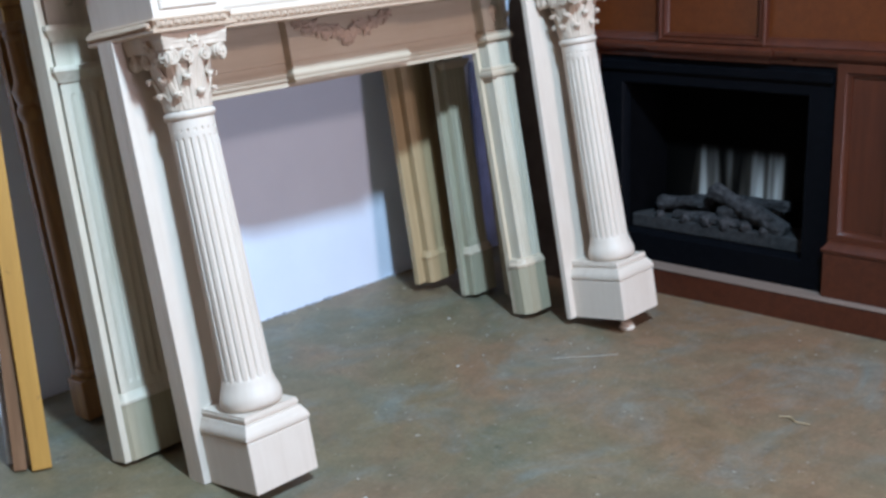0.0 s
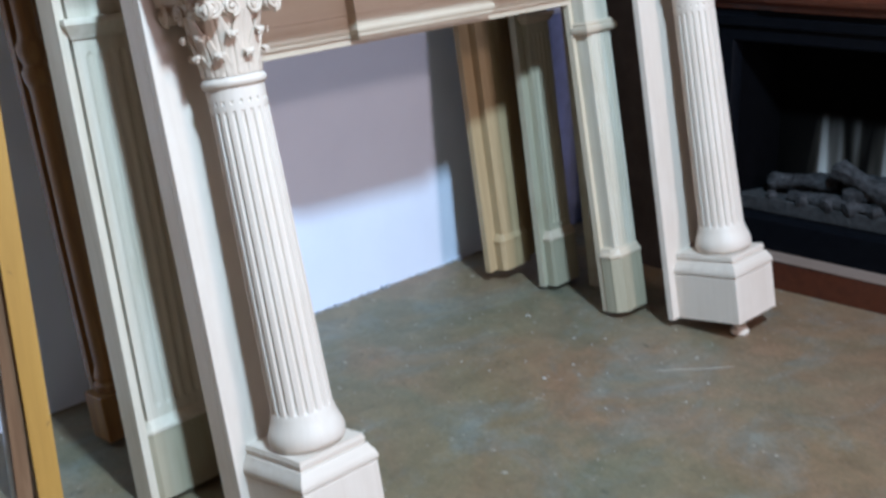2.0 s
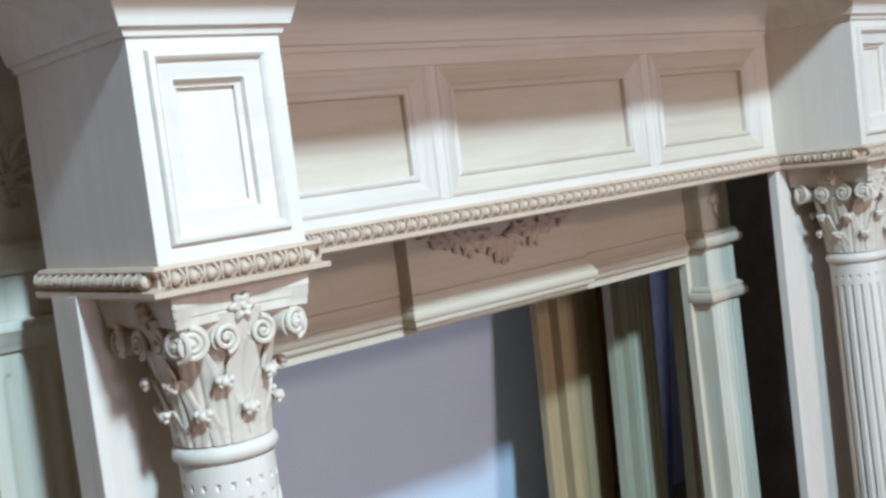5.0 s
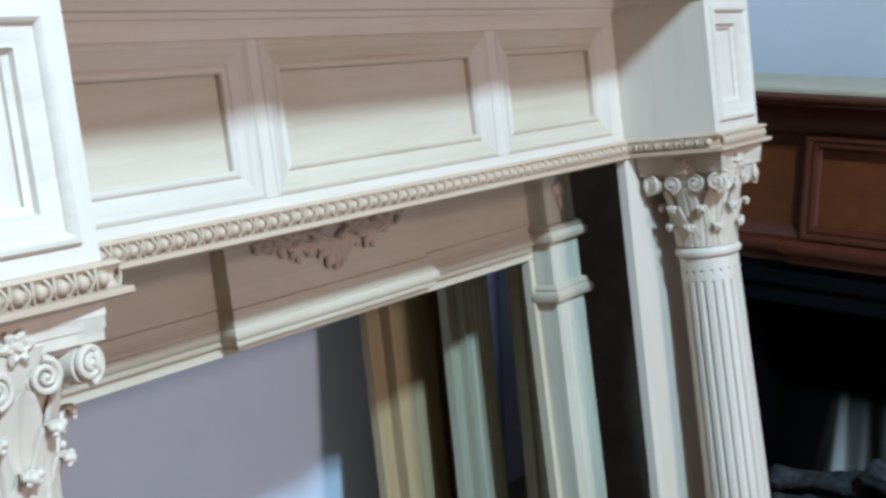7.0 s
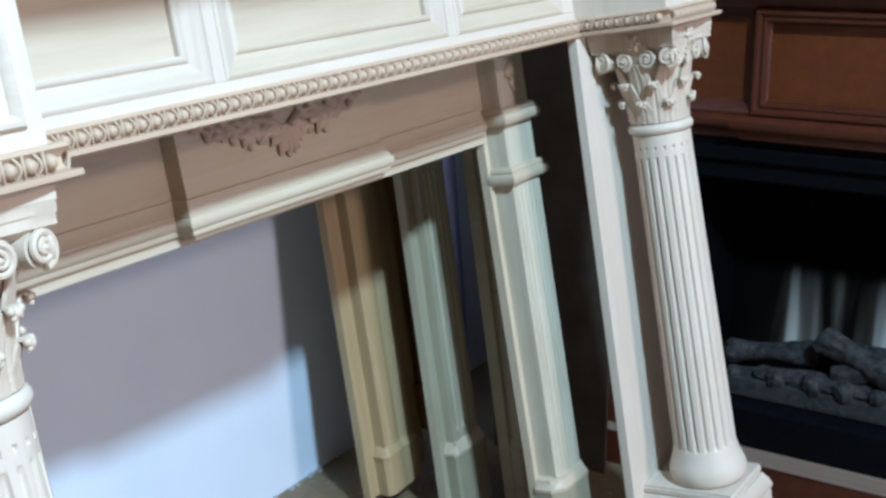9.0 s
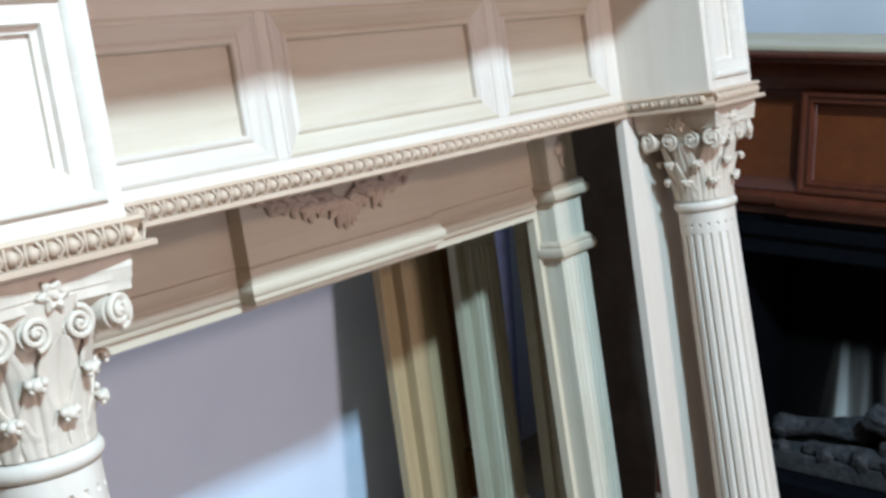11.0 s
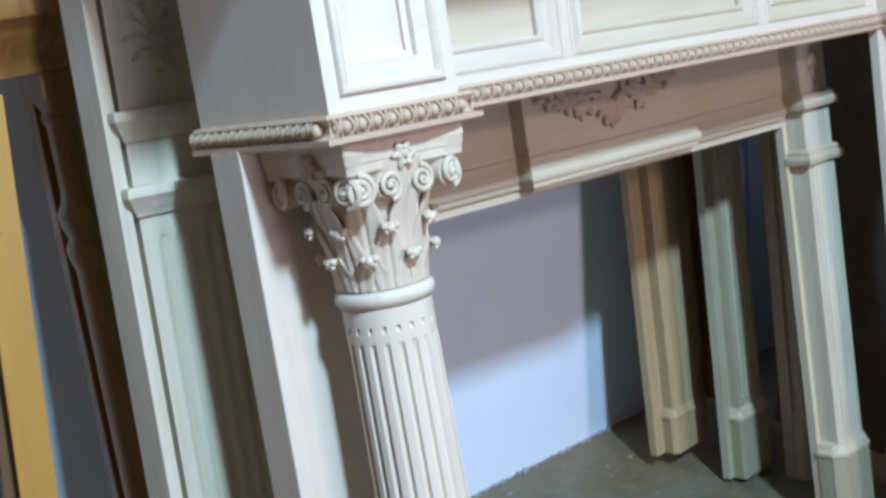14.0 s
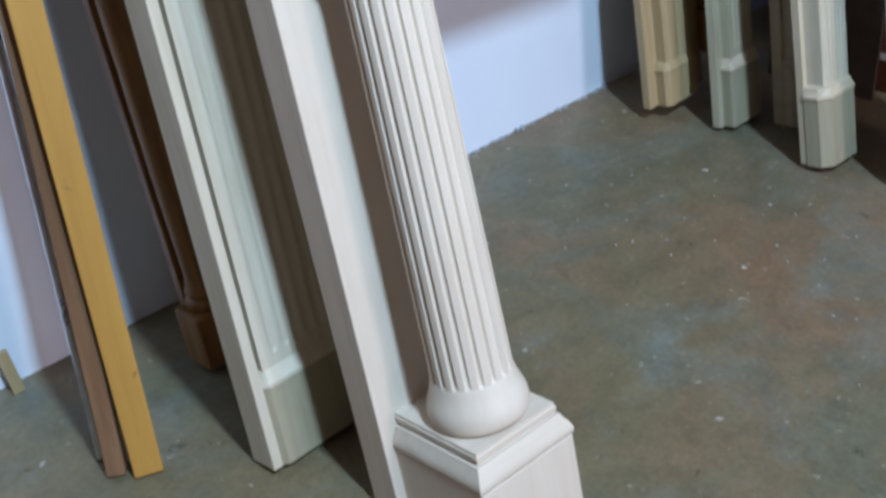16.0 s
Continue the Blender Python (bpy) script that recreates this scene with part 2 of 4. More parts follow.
def again(ob, at, parent=None):
    twin = new(ob.name.split(".")[0], ob.data)
    twin.parent = parent or ob.parent
    twin.matrix_basis = at
    for child in ob.children:
        again(child, child.matrix_basis.copy(), twin)
    return twin


def root(name, m, label, category, group=""):
    ob = new(name)
    ob.empty_display_size = 0.1
    ob.matrix_basis = m
    return tagged(ob, label, category, group)


def box(x0, x1, y0, y1, z0, z1, bevel=0.003, bm=None):
    bm = bm or bmesh.new()
    vs = bmesh.ops.create_cube(bm, size=1)["verts"]
    for v in vs:
        v.co = Vector(((x0 + x1) / 2 + v.co.x * (x1 - x0), (y0 + y1) / 2 + v.co.y * (y1 - y0), (z0 + z1) / 2 + v.co.z * (z1 - z0)))
    if bevel:
        edges = list({e for v in vs for e in v.link_edges})
        bmesh.ops.bevel(bm, geom=edges, offset=bevel, segments=2, profile=0.6, affect="EDGES")
    return bm


def grid_mesh(rows, close_u=False, close_v=False, cap=False, bm=None):
    """Quads over rows of points; all rows have the same length."""
    bm = bm or bmesh.new()
    vs = [[bm.verts.new(p) for p in row] for row in rows]
    nu, nv = len(vs), len(vs[0])
    for i in range(nu if close_u else nu - 1):
        for j in range(nv if close_v else nv - 1):
            bm.faces.new((vs[i][j], vs[(i + 1) % nu][j], vs[(i + 1) % nu][(j + 1) % nv], vs[i][(j + 1) % nv]))
    if cap:
        bm.faces.new(vs[0])
        bm.faces.new(list(reversed(vs[-1])))
    return bm


def run(path, profile, closed=False, bm=None):
    """A moulding: profile points (out, up) carried along a level path of (x, y) with mitred corners; out is to the path's right."""
    pts = [Vector(p) for p in path]
    n = len(pts)
    rows = []
    for i, p in enumerate(pts):
        before = pts[i] - pts[i - 1] if closed or i else pts[1] - pts[0]
        after = pts[(i + 1) % n] - pts[i] if closed or i < n - 1 else before
        a, b = (Vector((d.y, -d.x)).normalized() for d in (before, after))
        out = (a + b) / (1 + a.dot(b))
        rows.append([(p.x + out.x * o, p.y + out.y * o, z) for o, z in profile])
    return grid_mesh(rows, close_u=closed, close_v=True, cap=not closed, bm=bm)


def picture_frame(x0, x1, z0, z1, y, profile, bm=None):
    """A mitred frame in the plane y: profile points (inwards, forwards)."""
    bm = bm or bmesh.new()
    corners = ((x0, z0, 1, 1), (x1, z0, -1, 1), (x1, z1, -1, -1), (x0, z1, 1, -1))
    rows = [[(x + sx * i, y - f, z + sz * i) for i, f in profile] for x, z, sx, sz in corners]
    return grid_mesh(rows, close_u=True, close_v=True, bm=bm)


def lathe(profile, steps=48, cx=0.0, cy=0.0, bm=None):
    rows = [[(cx + r * math.cos(2 * math.pi * k / steps), cy + r * math.sin(2 * math.pi * k / steps), z) for k in range(steps)] for r, z in profile]
    return grid_mesh(rows, close_v=True, cap=True, bm=bm)


def tube(points, radius, steps=8, bm=None):
    pts = [Vector(p) for p in points]
    rows = []
    for i, p in enumerate(pts):
        way = (pts[min(i + 1, len(pts) - 1)] - pts[max(i - 1, 0)]).normalized()
        side = way.orthogonal().normalized() if i == 0 else (side - way * side.dot(way)).normalized()
        up = way.cross(side)
        r = radius(i / (len(pts) - 1)) if callable(radius) else radius
        rows.append([p + (side * math.cos(a) + up * math.sin(a)) * r for a in (2 * math.pi * k / steps for k in range(steps))])
    return grid_mesh(rows, close_v=True, cap=True, bm=bm)


def arc(cx, cy, r, a0, a1, n=6):
    return [(cx + r * math.cos(radians(a0 + (a1 - a0) * k / n)), cy + r * math.sin(radians(a0 + (a1 - a0) * k / n))) for k in range(n + 1)]

# ---- room ----
def wall(name, length, height, thick, m, mat, label="plain painted workshop wall, pale blue white"):
    ob = part(name, box(0, length, 0, thick, 0, height, 0), mat, at=m)
    return tagged(ob, label, "wall", kind="structure")


WALL_TURN = 2.7
BACK = pose(-4.0, 0.872 - 4.0 * 0.0472, 0, 0, 0, WALL_TURN)
wall("wall_back", 3.95, 5.6, 0.12, BACK @ pose(3.25, 0, 0), WALL)
tagged(part("wall_back_far", box(0, 3.2495, 0.0, 0.12, 0, 5.6, 0), BOUNCE_WALL, at=BACK), "unseen brown stretch of wall, toned to bounce warm light", "wall", kind="structure")
wall("wall_right", 11.0, 5.6, 0.12, pose(2.86, 1.02, 0, 0, 0, -90 + WALL_TURN), PALE_WALL, "plain pale painted workshop wall")
wall("wall_left", 11.0, 5.6, 0.12, pose(-3.6, -10.0, 0, 0, 0, 90), BOUNCE_WALL, "unseen brown wall, toned to bounce warm light")
wall("wall_front", 8.0, 5.6, 0.12, pose(3.8, -9.4, 0, 0, 0, 180), BOUNCE_WALL, "unseen brown wall, toned to bounce warm light")
tagged(part("floor", box(-5, 5, -11, 2.5, -0.12, 0, 0), FLOOR), "worn stained concrete workshop floor with rust and blue-grey patches", "floor", kind="structure")
tagged(part("ceiling", box(-5, 5, -11, 2.5, 5.6, 5.7, 0), CEILING), "plain painted ceiling", "ceiling", kind="structure")

# ---- large mantel with Corinthian columns ----
W, BW, BASE, DEEP = 1.75, 0.1965, 1.19, 0.193
LEAN = pose(-0.001, -0.003, 1.2056, -9.03, -1.07, 0)
big = root("fireplace_mantel", LEAN @ pose(0, 0, -BASE), "unfinished pale maple fireplace mantel with carved Corinthian columns, leaning back", "mantel", "leaning mantels")


def fluted_shaft():
    flutes, per = 20, 12
    steps = flutes * per
    levels = [(0.200, 0.072), (0.203, 0.0765), (0.208, 0.0795), (0.216, 0.0812), (0.225, 0.0812), (0.234, 0.0795), (0.243, 0.0763), (0.252, 0.0728), (0.260, 0.0700), (0.268, 0.0680), (0.274, 0.0667)]
    z0, z1 = 0.277, 0.902
    heights = [z0 + (z1 - z0) * k / 22 for k in range(23)]
    fine = sorted(heights + [z0 + d for d in (0.002, 0.004, 0.008, 0.013)] + [z1 - d for d in (0.002, 0.004, 0.008, 0.013)])
    levels += [(z, 0.0655 - 0.0075 * (z - z0) / (z1 - z0)) for z in fine]
    drilled = {0.9145: 0.0, 0.9165: 0.75, 0.919: 1.0, 0.9215: 0.75, 0.9235: 0.0}
    levels += [(0.910, 0.058)] + [(z, 0.058) for z in drilled] + [(0.945, 0.058)]
    rows = []
    for z, r in levels:
        end = min(z - z0, z1 - z)
        mask = 0 if end < 0.001 else min(1, math.sqrt(min(1, end / 0.012)))
        row = []
        for k in range(steps):
            u = (k % per) / per * 2 - 1
            dip = math.sqrt(max(0, 1 - (u / 0.42) ** 2)) * mask * 0.0054
            if abs(u) < 0.2:
                dip += drilled.get(z, 0) * 0.0045
            a = 2 * math.pi * k / steps
            row.append(((r - dip) * math.cos(a), (r - dip) * math.sin(a), z))
        rows.append(row)
    return grid_mesh(rows, close_v=True, cap=True)


def leaf(height, width, lean, curl, seed):
    """A smooth upright leaf that stands on z = 0, leans out along -y and curls over into a small knob at its tip."""
    rng = random.Random(seed)
    rows = []
    nv, nu = 22, 12
    for i in range(nv + 1):
        v = i / nv
        if v < 0.78 or not curl:
            q = v / 0.78 if curl else v
            y, z = -lean * q ** 2.2, (height - curl) * q
            n = Vector((0, -1, 0.25 * q)).normalized()
        else:
            a = (v - 0.78) / 0.22 * math.pi * 1.05
            y = -lean - curl * (1 - math.cos(a))
            z = height - curl + curl * math.sin(a)
            n = Vector((0, -math.sin(a) * 0.9 - 0.1, math.cos(a)))
        lobes = 0.90 + 0.10 * abs(math.sin(v * math.pi * 3.5))
        if curl:
            w = width * lobes * (1 - 0.48 * max(0, v - 0.45) / 0.55) * (0.86 + 0.14 * math.sin(v * 6))
        else:
            w = width * lobes * (0.72 + 0.28 * v) * math.sqrt(max(0.02, 1 - max(0, (v - 0.70) / 0.31) ** 2))
        row = []
        for j in range(nu + 1):
            s = j / nu * 2 - 1
            groove = 0.0028 * math.exp(-(s / 0.13) ** 2) + 0.0020 * math.exp(-((abs(s) - 0.55) / 0.13) ** 2)
            body = 0.0042 * (1 - abs(s) ** 3) - groove
            row.append(Vector((s * w / 2 + rng.uniform(-1, 1) * 0.0003, y, z)) + n * body)
        rows.append(row)
    back = [[p + Vector((0, 0.004, -0.001)) for p in row] for row in rows]
    bm = grid_mesh(rows)
    grid_mesh(back, bm=bm)
    edge = [rows[i][0] for i in range(nv + 1)] + rows[nv][1:] + [rows[i][nu] for i in range(nv - 1, -1, -1)]
    edge_b = [back[i][0] for i in range(nv + 1)] + back[nv][1:] + [back[i][nu] for i in range(nv - 1, -1, -1)]
    grid_mesh([edge, edge_b], bm=bm)
    bmesh.ops.remove_doubles(bm, verts=bm.verts, dist=0.00005)
    if curl:
        # the curled tip: a knob between two smaller lobes
        for dx, dz, r in ((0, -0.0015, 0.0068), (0.0074, 0.001, 0.0048), (-0.0074, 0.001, 0.0048), (0.0050, -0.006, 0.0036), (-0.0050, -0.006, 0.0036)):
            bmesh.ops.create_icosphere(bm, subdivisions=2, radius=r, matrix=pose(dx, -lean - curl * 1.7, height - curl * 0.9 + dz))
    return bm


def scroll(radius, thick, turns=2.1, hand=1, bm=None):
    """A volute in the xz plane, its face towards -y."""
    bm = bm or bmesh.new()
    path, n = [], 40
    for k in range(n + 1):
        q = k / n
        a = hand * (math.pi / 2 - q * turns * 2 * math.pi)
        r = radius * (1 - 0.80 * q)
        path.append((r * math.cos(a), -0.003 - 0.004 * q, r * math.sin(a)))
    tube(path, lambda q: radius * (0.24 - 0.10 * q), 7, bm)
    disc = [[(r * math.cos(a), y, r * math.sin(a)) for a in (2 * math.pi * k / 20 for k in range(20))] for r, y in ((radius * 0.98, thick), (radius * 0.98, 0.001), (radius * 0.3, -0.001), (radius * 0.22, -0.008), (0.0005, -0.011))]
    grid_mesh(disc, close_v=True, cap=True, bm=bm)
    return bm


def capital(parent, m):
    """Corinthian capital: bell with two tiers of leaves, corner volutes and a hollow-sided abacus. Height 0.19."""
    top = 0.188
    bell = part("capital", lathe([(0.054, 0), (0.0555, 0.02), (0.0585, 0.06), (0.065, 0.095), (0.074, 0.125), (0.082, 0.150), (0.084, 0.158)], 40), CARVED, parent, "carved Corinthian capital with acanthus leaves", m)
    low, high, small = (leaf(0.046, 0.044, 0.009, 0.0055, 1), leaf(0.084, 0.046, 0.016, 0.0060, 2), leaf(0.120, 0.050, 0.024, 0, 3))
    first = None
    for count, bm, r, offset in ((8, low, 0.056, 0), (8, high, 0.0565, 22.5), (8, small, 0.0555, 0)):
        for k in range(count):
            at = pose(0, 0, 0, 0, 0, offset + 45 * k) @ pose(0, -r, 0.002)
            if k == 0:
                first = part("leaf", bm, CARVED, bell, "", at, 50)
            else:
                again(first, at)
    # corner volutes in pairs, and the small inner helices
    for hand in (1, -1):
        big_scroll = None
        for k in range(4):
            turn = pose(0, 0, 0, 0, 0, 90 * k) @ pose(hand * 0.069, -0.078, 0.130, 0, 0, hand * 16)
            if big_scroll is None:
                big_scroll = part("volute", scroll(0.0190, 0.02, 2.0, -hand), CARVED, bell, "", turn)
            else:
                again(big_scroll, turn)
        small_scroll = None
        for k in range(4):
            turn = pose(0, 0, 0, 0, 0, 90 * k) @ pose(hand * 0.0245, -0.076, 0.129, 0, 0, 0)
            if small_scroll is None:
                small_scroll = part("helix", scroll(0.0170, 0.014, 1.8, hand), CARVED, bell, "", turn)
            else:
                again(small_scroll, turn)
    # abacus: four hollow sides with cut corners
    outline = []
    for k in range(4):
        for s in [q / 10 for q in range(-10, 11)]:
            p = Vector((s * 0.090, -0.079 - 0.013 * s * s))
            p.rotate(Matrix.Rotation(radians(90 * k), 2))
            outline.append(p)
    rows = [[(p.x * f, p.y * f, z) for p in outline] for f, z in ((0.80, 0.142), (0.965, 0.150), (0.965, 0.160), (0.985, 0.162), (0.985, 0.171), (1.0, 0.173), (1.0, top))]
    part("abacus", grid_mesh(rows, close_v=True, cap=True), CARVED, bell)
    rows = []
    for r, y in ((0.0005, -0.011), (0.003, -0.0105), (0.0055, -0.006), (0.010, -0.0085), (0.0145, -0.005), (0.015, 0.004)):
        rows.append([((r * (1 + 0.22 * math.cos(6 * a) * (r > 0.006))) * math.cos(a), y, (r * (1 + 0.22 * math.cos(6 * a) * (r > 0.006))) * math.sin(a)) for a in (2 * math.pi * k / 36 for k in range(36))])
    flower = grid_mesh(rows, close_v=True, cap=True)
    rose = None
    for k in range(4):
        turn = pose(0, 0, 0, 0, 0, 90 * k) @ pose(0, -0.080, 0.162)
        if rose is None:
            rose = part("rosette", flower, CARVED, bell, "", turn)
        else:
            again(rose, turn)
    return bell


AXIS = (BW / 2, 0.064)
TILT = -1.6
PANEL_MOULD = [(0, 0), (0, 0.0205), (0.003, 0.0245), (0.008, 0.0255), (0.012, 0.0230), (0.014, 0.0185), (0.019, 0.0178), (0.029, 0.0140), (0.0335, 0.0145), (0.0355, 0.0080), (0.042, 0.0055), (0.042, 0)]

FRIEZE_MOULD = [(0, 0), (0, 0.0195), (0.002, 0.0208), (0.007, 0.0208), (0.009, 0.0192), (0.012, 0.0190), (0.029, 0.0115), (0.031, 0.0098), (0.033, 0.0118), (0.036, 0.0126), (0.040, 0.0118), (0.042, 0.009), (0.042, 0)]


def mitred_mould(parent, x0, x1, z0, z1, y, profile, mat_side, mat_long):
    """Four lengths of moulding with mitred corners, laid into a frame."""
    corners = [(x0, z0, 1, 1), (x1, z0, -1, 1), (x1, z1, -1, -1), (x0, z1, 1, -1)]
    for k in range(4):
        ends = [[(cx + sx * o, y - h, cz + sz * o) for o, h in profile] for cx, cz, sx, sz in (corners[k], corners[(k + 1) % 4])]
        part("panel_mould", grid_mesh(ends, close_v=True, cap=True), mat_long if k % 2 == 0 else mat_side, parent)


def column_side(flip):
    """One leg of the large mantel: plinth, shaft, capital, leg panel and upper block, with its outer edge at x = 0 or W."""
    def px(a, b):
        return (a, b) if not flip else (W - b, W - a)
    x0, x1 = px(0, BW)
    plinth = part("plinth", box(x0, x1, -0.031, 0.1798, 0, 0.137, 0.0025), MAPLE, big)
    cap_profile = [(-0.09, 0.132), (-0.0045, 0.132), (-0.0045, 0.1385), (0.0005, 0.140), (0.0025, 0.145), (0.0015, 0.153), (-0.0025, 0.163), (-0.0085, 0.172), (-0.0105, 0.178), (-0.0165, 0.1795), (-0.0165, 0.183), (-0.0135, 0.1845), (-0.0135, 0.193), (-0.0155, 0.1945), (-0.0155, 0.1995), (-0.09, 0.200)]
    part("plinth_cap", run([(x0, 0.1798), (x0, -0.031), (x1, -0.031), (x1, 0.1798)], cap_profile), MAPLE_X, plinth)
    cx = (x0 + x1) / 2
    part("shaft", fluted_shaft(), MAPLE, big, "fluted round column shaft", pose(cx, AXIS[1], 0.205, TILT) @ pose(0, 0, -0.205), 40)
    part("neck_ring", lathe([(0.05, 0.944)] + [(r, z) for r, z in arc(0.0535, 0.957, 0.0115, -80, 80, 8)] + [(0.05, 0.970)], 48), MAPLE, big, "", pose(cx, AXIS[1], 0.205, TILT) @ pose(0, 0, -0.205))
    capital(big, pose(cx, AXIS[1] + 0.0215, 0.968))
    lx0, lx1 = px(-0.02, 0.225)
    part("leg_panel", box(lx0, lx1, 0.180, 0.201, 0.0, BASE - 0.03, 0.002), MAPLE, big)
    rx0, rx1 = px(-0.02, 0.0)
    part("side_return", box(rx0, rx1, 0.2011, 0.250, 0.0, BASE - 0.03, 0), MAPLE, big)
    # upper block with a framed panel on its front
    body = bmesh.new()
    box(x0, x1, 0.020, 0.30, BASE, BASE + 0.251, 0.001, body)
    block = part("frieze_block", body, MAPLE, big)
    face = picture_frame(x0, x1, BASE, BASE + 0.251, 0.0202, [(0, 0), (0, 0.0202), (0.0185, 0.0202), (0.0185, 0)])
    part("face_frame", face, MAPLE, block)
    part("panel_mould", picture_frame(x0 + 0.0185, x1 - 0.0185, BASE + 0.019, BASE + 0.236, 0.0203, [(a, b * 1.08) for a, b in PANEL_MOULD]), MAPLE_X, block)


column_side(False)
column_side(True)

# frieze between the blocks
part("frieze_panel", box(BW - 0.02, W - BW + 0.02, DEEP + 0.020, DEEP + 0.05, BASE - 0.035, BASE + 0.27, 0), MAPLE_TAN, big)
part("bottom_rail", box(BW, W - BW, DEEP, DEEP + 0.0205, BASE - 0.005, BASE + 0.0155, 0.0015), MAPLE_X, big)
part("top_rail", box(BW, W - BW, DEEP, DEEP + 0.0205, BASE + 0.2245, BASE + 0.262, 0.0015), MAPLE_X, big)
for a, b in ((BW, 0.240), (0.595, 0.616), (1.127, 1.153), (1.510, W - BW)):
    part("stile", box(a + 0.0003, b - 0.0003, DEEP + 0.0006, DEEP + 0.0205, BASE + 0.0155, BASE + 0.2245, 0.0015), MAPLE, big)
for a, b in ((0.240, 0.595), (0.616, 1.127), (1.153, 1.510)):
    mitred_mould(big, a, b, BASE + 0.0155, BASE + 0.2245, DEEP + 0.0203, FRIEZE_MOULD, MAPLE_SIDE, MAPLE_PINK if a < 0.6 else MAPLE_TAN)

OUTLINE = [(0, 0.30), (0, 0), (BW, 0), (BW, DEEP), (W - BW, DEEP), (W - BW, 0), (W, 0), (W, 0.30)]
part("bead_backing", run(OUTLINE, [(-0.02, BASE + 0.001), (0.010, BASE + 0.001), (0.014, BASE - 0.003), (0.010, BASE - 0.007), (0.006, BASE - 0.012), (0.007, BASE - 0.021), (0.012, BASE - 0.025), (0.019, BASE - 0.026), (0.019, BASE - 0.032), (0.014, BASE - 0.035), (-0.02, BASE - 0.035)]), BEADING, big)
part("block_soffit", box(0.0, BW, 0.0, 0.30, BASE - 0.0345, BASE - 0.001, 0), MAPLE_X, big)
part("block_soffit", box(W - BW, W, 0.0, 0.30, BASE - 0.0345, BASE - 0.001, 0), MAPLE_X, big)


def bead_strip():
    """Round beads with a pair of curved reels between each two, along the outline's sides."""
    ball = bmesh.new()
    bmesh.ops.create_icosphere(ball, subdivisions=2, radius=1)
    bead = reel = None
    for p, q in zip(OUTLINE, OUTLINE[1:]):
        p, q = Vector(p), Vector(q)
        way = (q - p).normalized()
        out = Vector((way.y, -way.x))
        length = (q - p).length
        n = max(1, round(length / 0.0222))
        turn = math.degrees(math.atan2(way.y, way.x))
        for k in range(n):
            c = p + way * (length * (k + 0.5) / n) + out * 0.0125
            at = pose(c.x, c.y, BASE - 0.0145, 0, 0, turn) @ Matrix.Diagonal((0.0070, 0.0080, 0.0080, 1))
            if bead is None:
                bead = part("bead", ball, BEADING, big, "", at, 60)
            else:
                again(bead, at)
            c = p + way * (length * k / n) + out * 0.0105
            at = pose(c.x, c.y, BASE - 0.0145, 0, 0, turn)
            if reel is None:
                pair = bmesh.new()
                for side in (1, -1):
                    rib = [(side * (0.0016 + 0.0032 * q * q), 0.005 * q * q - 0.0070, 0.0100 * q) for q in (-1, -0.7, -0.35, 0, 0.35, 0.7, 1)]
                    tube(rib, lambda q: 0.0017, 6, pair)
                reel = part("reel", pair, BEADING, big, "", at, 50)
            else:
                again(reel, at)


bead_strip()
crown = [(-0.02, 0.250), (0.004, 0.250), (0.006, 0.258), (0.012, 0.260), (0.013, 0.264)] + [(0.070 - 0.055 * math.cos(a), 0.264 + 0.050 * math.sin(a)) for a in (radians(d) for d in (10, 25, 40, 55, 70, 85))] + [(0.074, 0.3165), (0.078, 0.319), (0.080, 0.327), (0.088, 0.332), (0.088, 0.337), (-0.02, 0.337)]
part("crown", run(OUTLINE, [(o, BASE + z) for o, z in crown]), MAPLE_X, big)
part("shelf", box(-0.108, W + 0.108, -0.108, 0.30, BASE + 0.3375, BASE + 0.372, 0.006), MAPLE_X, big)

# ---- plainer mantels stacked behind ----
def reeded_face(x0, x1, y0, y1, z0, z1, reeds, bulge, mat, parent, hollow=False):
    """A pilaster shaft whose front carries upright reeds (or flutes)."""
    rows, n = [], reeds * 8
    margin = (x1 - x0) * 0.12
    pitch = (x1 - x0 - 2 * margin) / reeds
    levels = [(z0, 1), (z1, 1)]
    if hollow:
        ends = [0, 0.03, 0.1, 0.2, 0.35, 0.55, 0.8, 1.0]
        low, top = z0 + 0.030, z1 - 0.040
        levels = [(z0, 0)] + [(low + q * pitch * 0.5, math.sqrt(1 - (1 - q) ** 2)) for q in ends] + [(top - q * pitch * 0.5, math.sqrt(1 - (1 - q) ** 2)) for q in reversed(ends)] + [(z1, 0)]
    for z, open_by in levels:
        front = [(x0, y0)]
        for k in range(n + 1):
            u = (k % 8) / 8 * 2 - 1
            if hollow:
                d = -bulge * math.sqrt(max(0, open_by ** 2 - (u / 0.6) ** 2))
            else:
                d = bulge * math.sqrt(max(0, 1 - u * u))
            front.append((x0 + margin + (x1 - x0 - 2 * margin) * k / n, y0 - d))
        rows.append([(x, y, z) for x, y in front + [(x1, y0), (x1, y1), (x0, y1)]])
    return part("shaft", grid_mesh(rows, close_v=True, cap=True), mat, parent, "", None, 60)


def chamfered(x0, x1, y0, y1, z0, z1, cut, bm=None):
    ring = [(x0, y1), (x0, y0 + cut), (x0 + cut, y0), (x1 - cut, y0), (x1, y0 + cut), (x1, y1)]
    return grid_mesh([[(x, y, z) for x, y in ring] for z in (z0, z1)], close_v=True, cap=True, bm=bm)


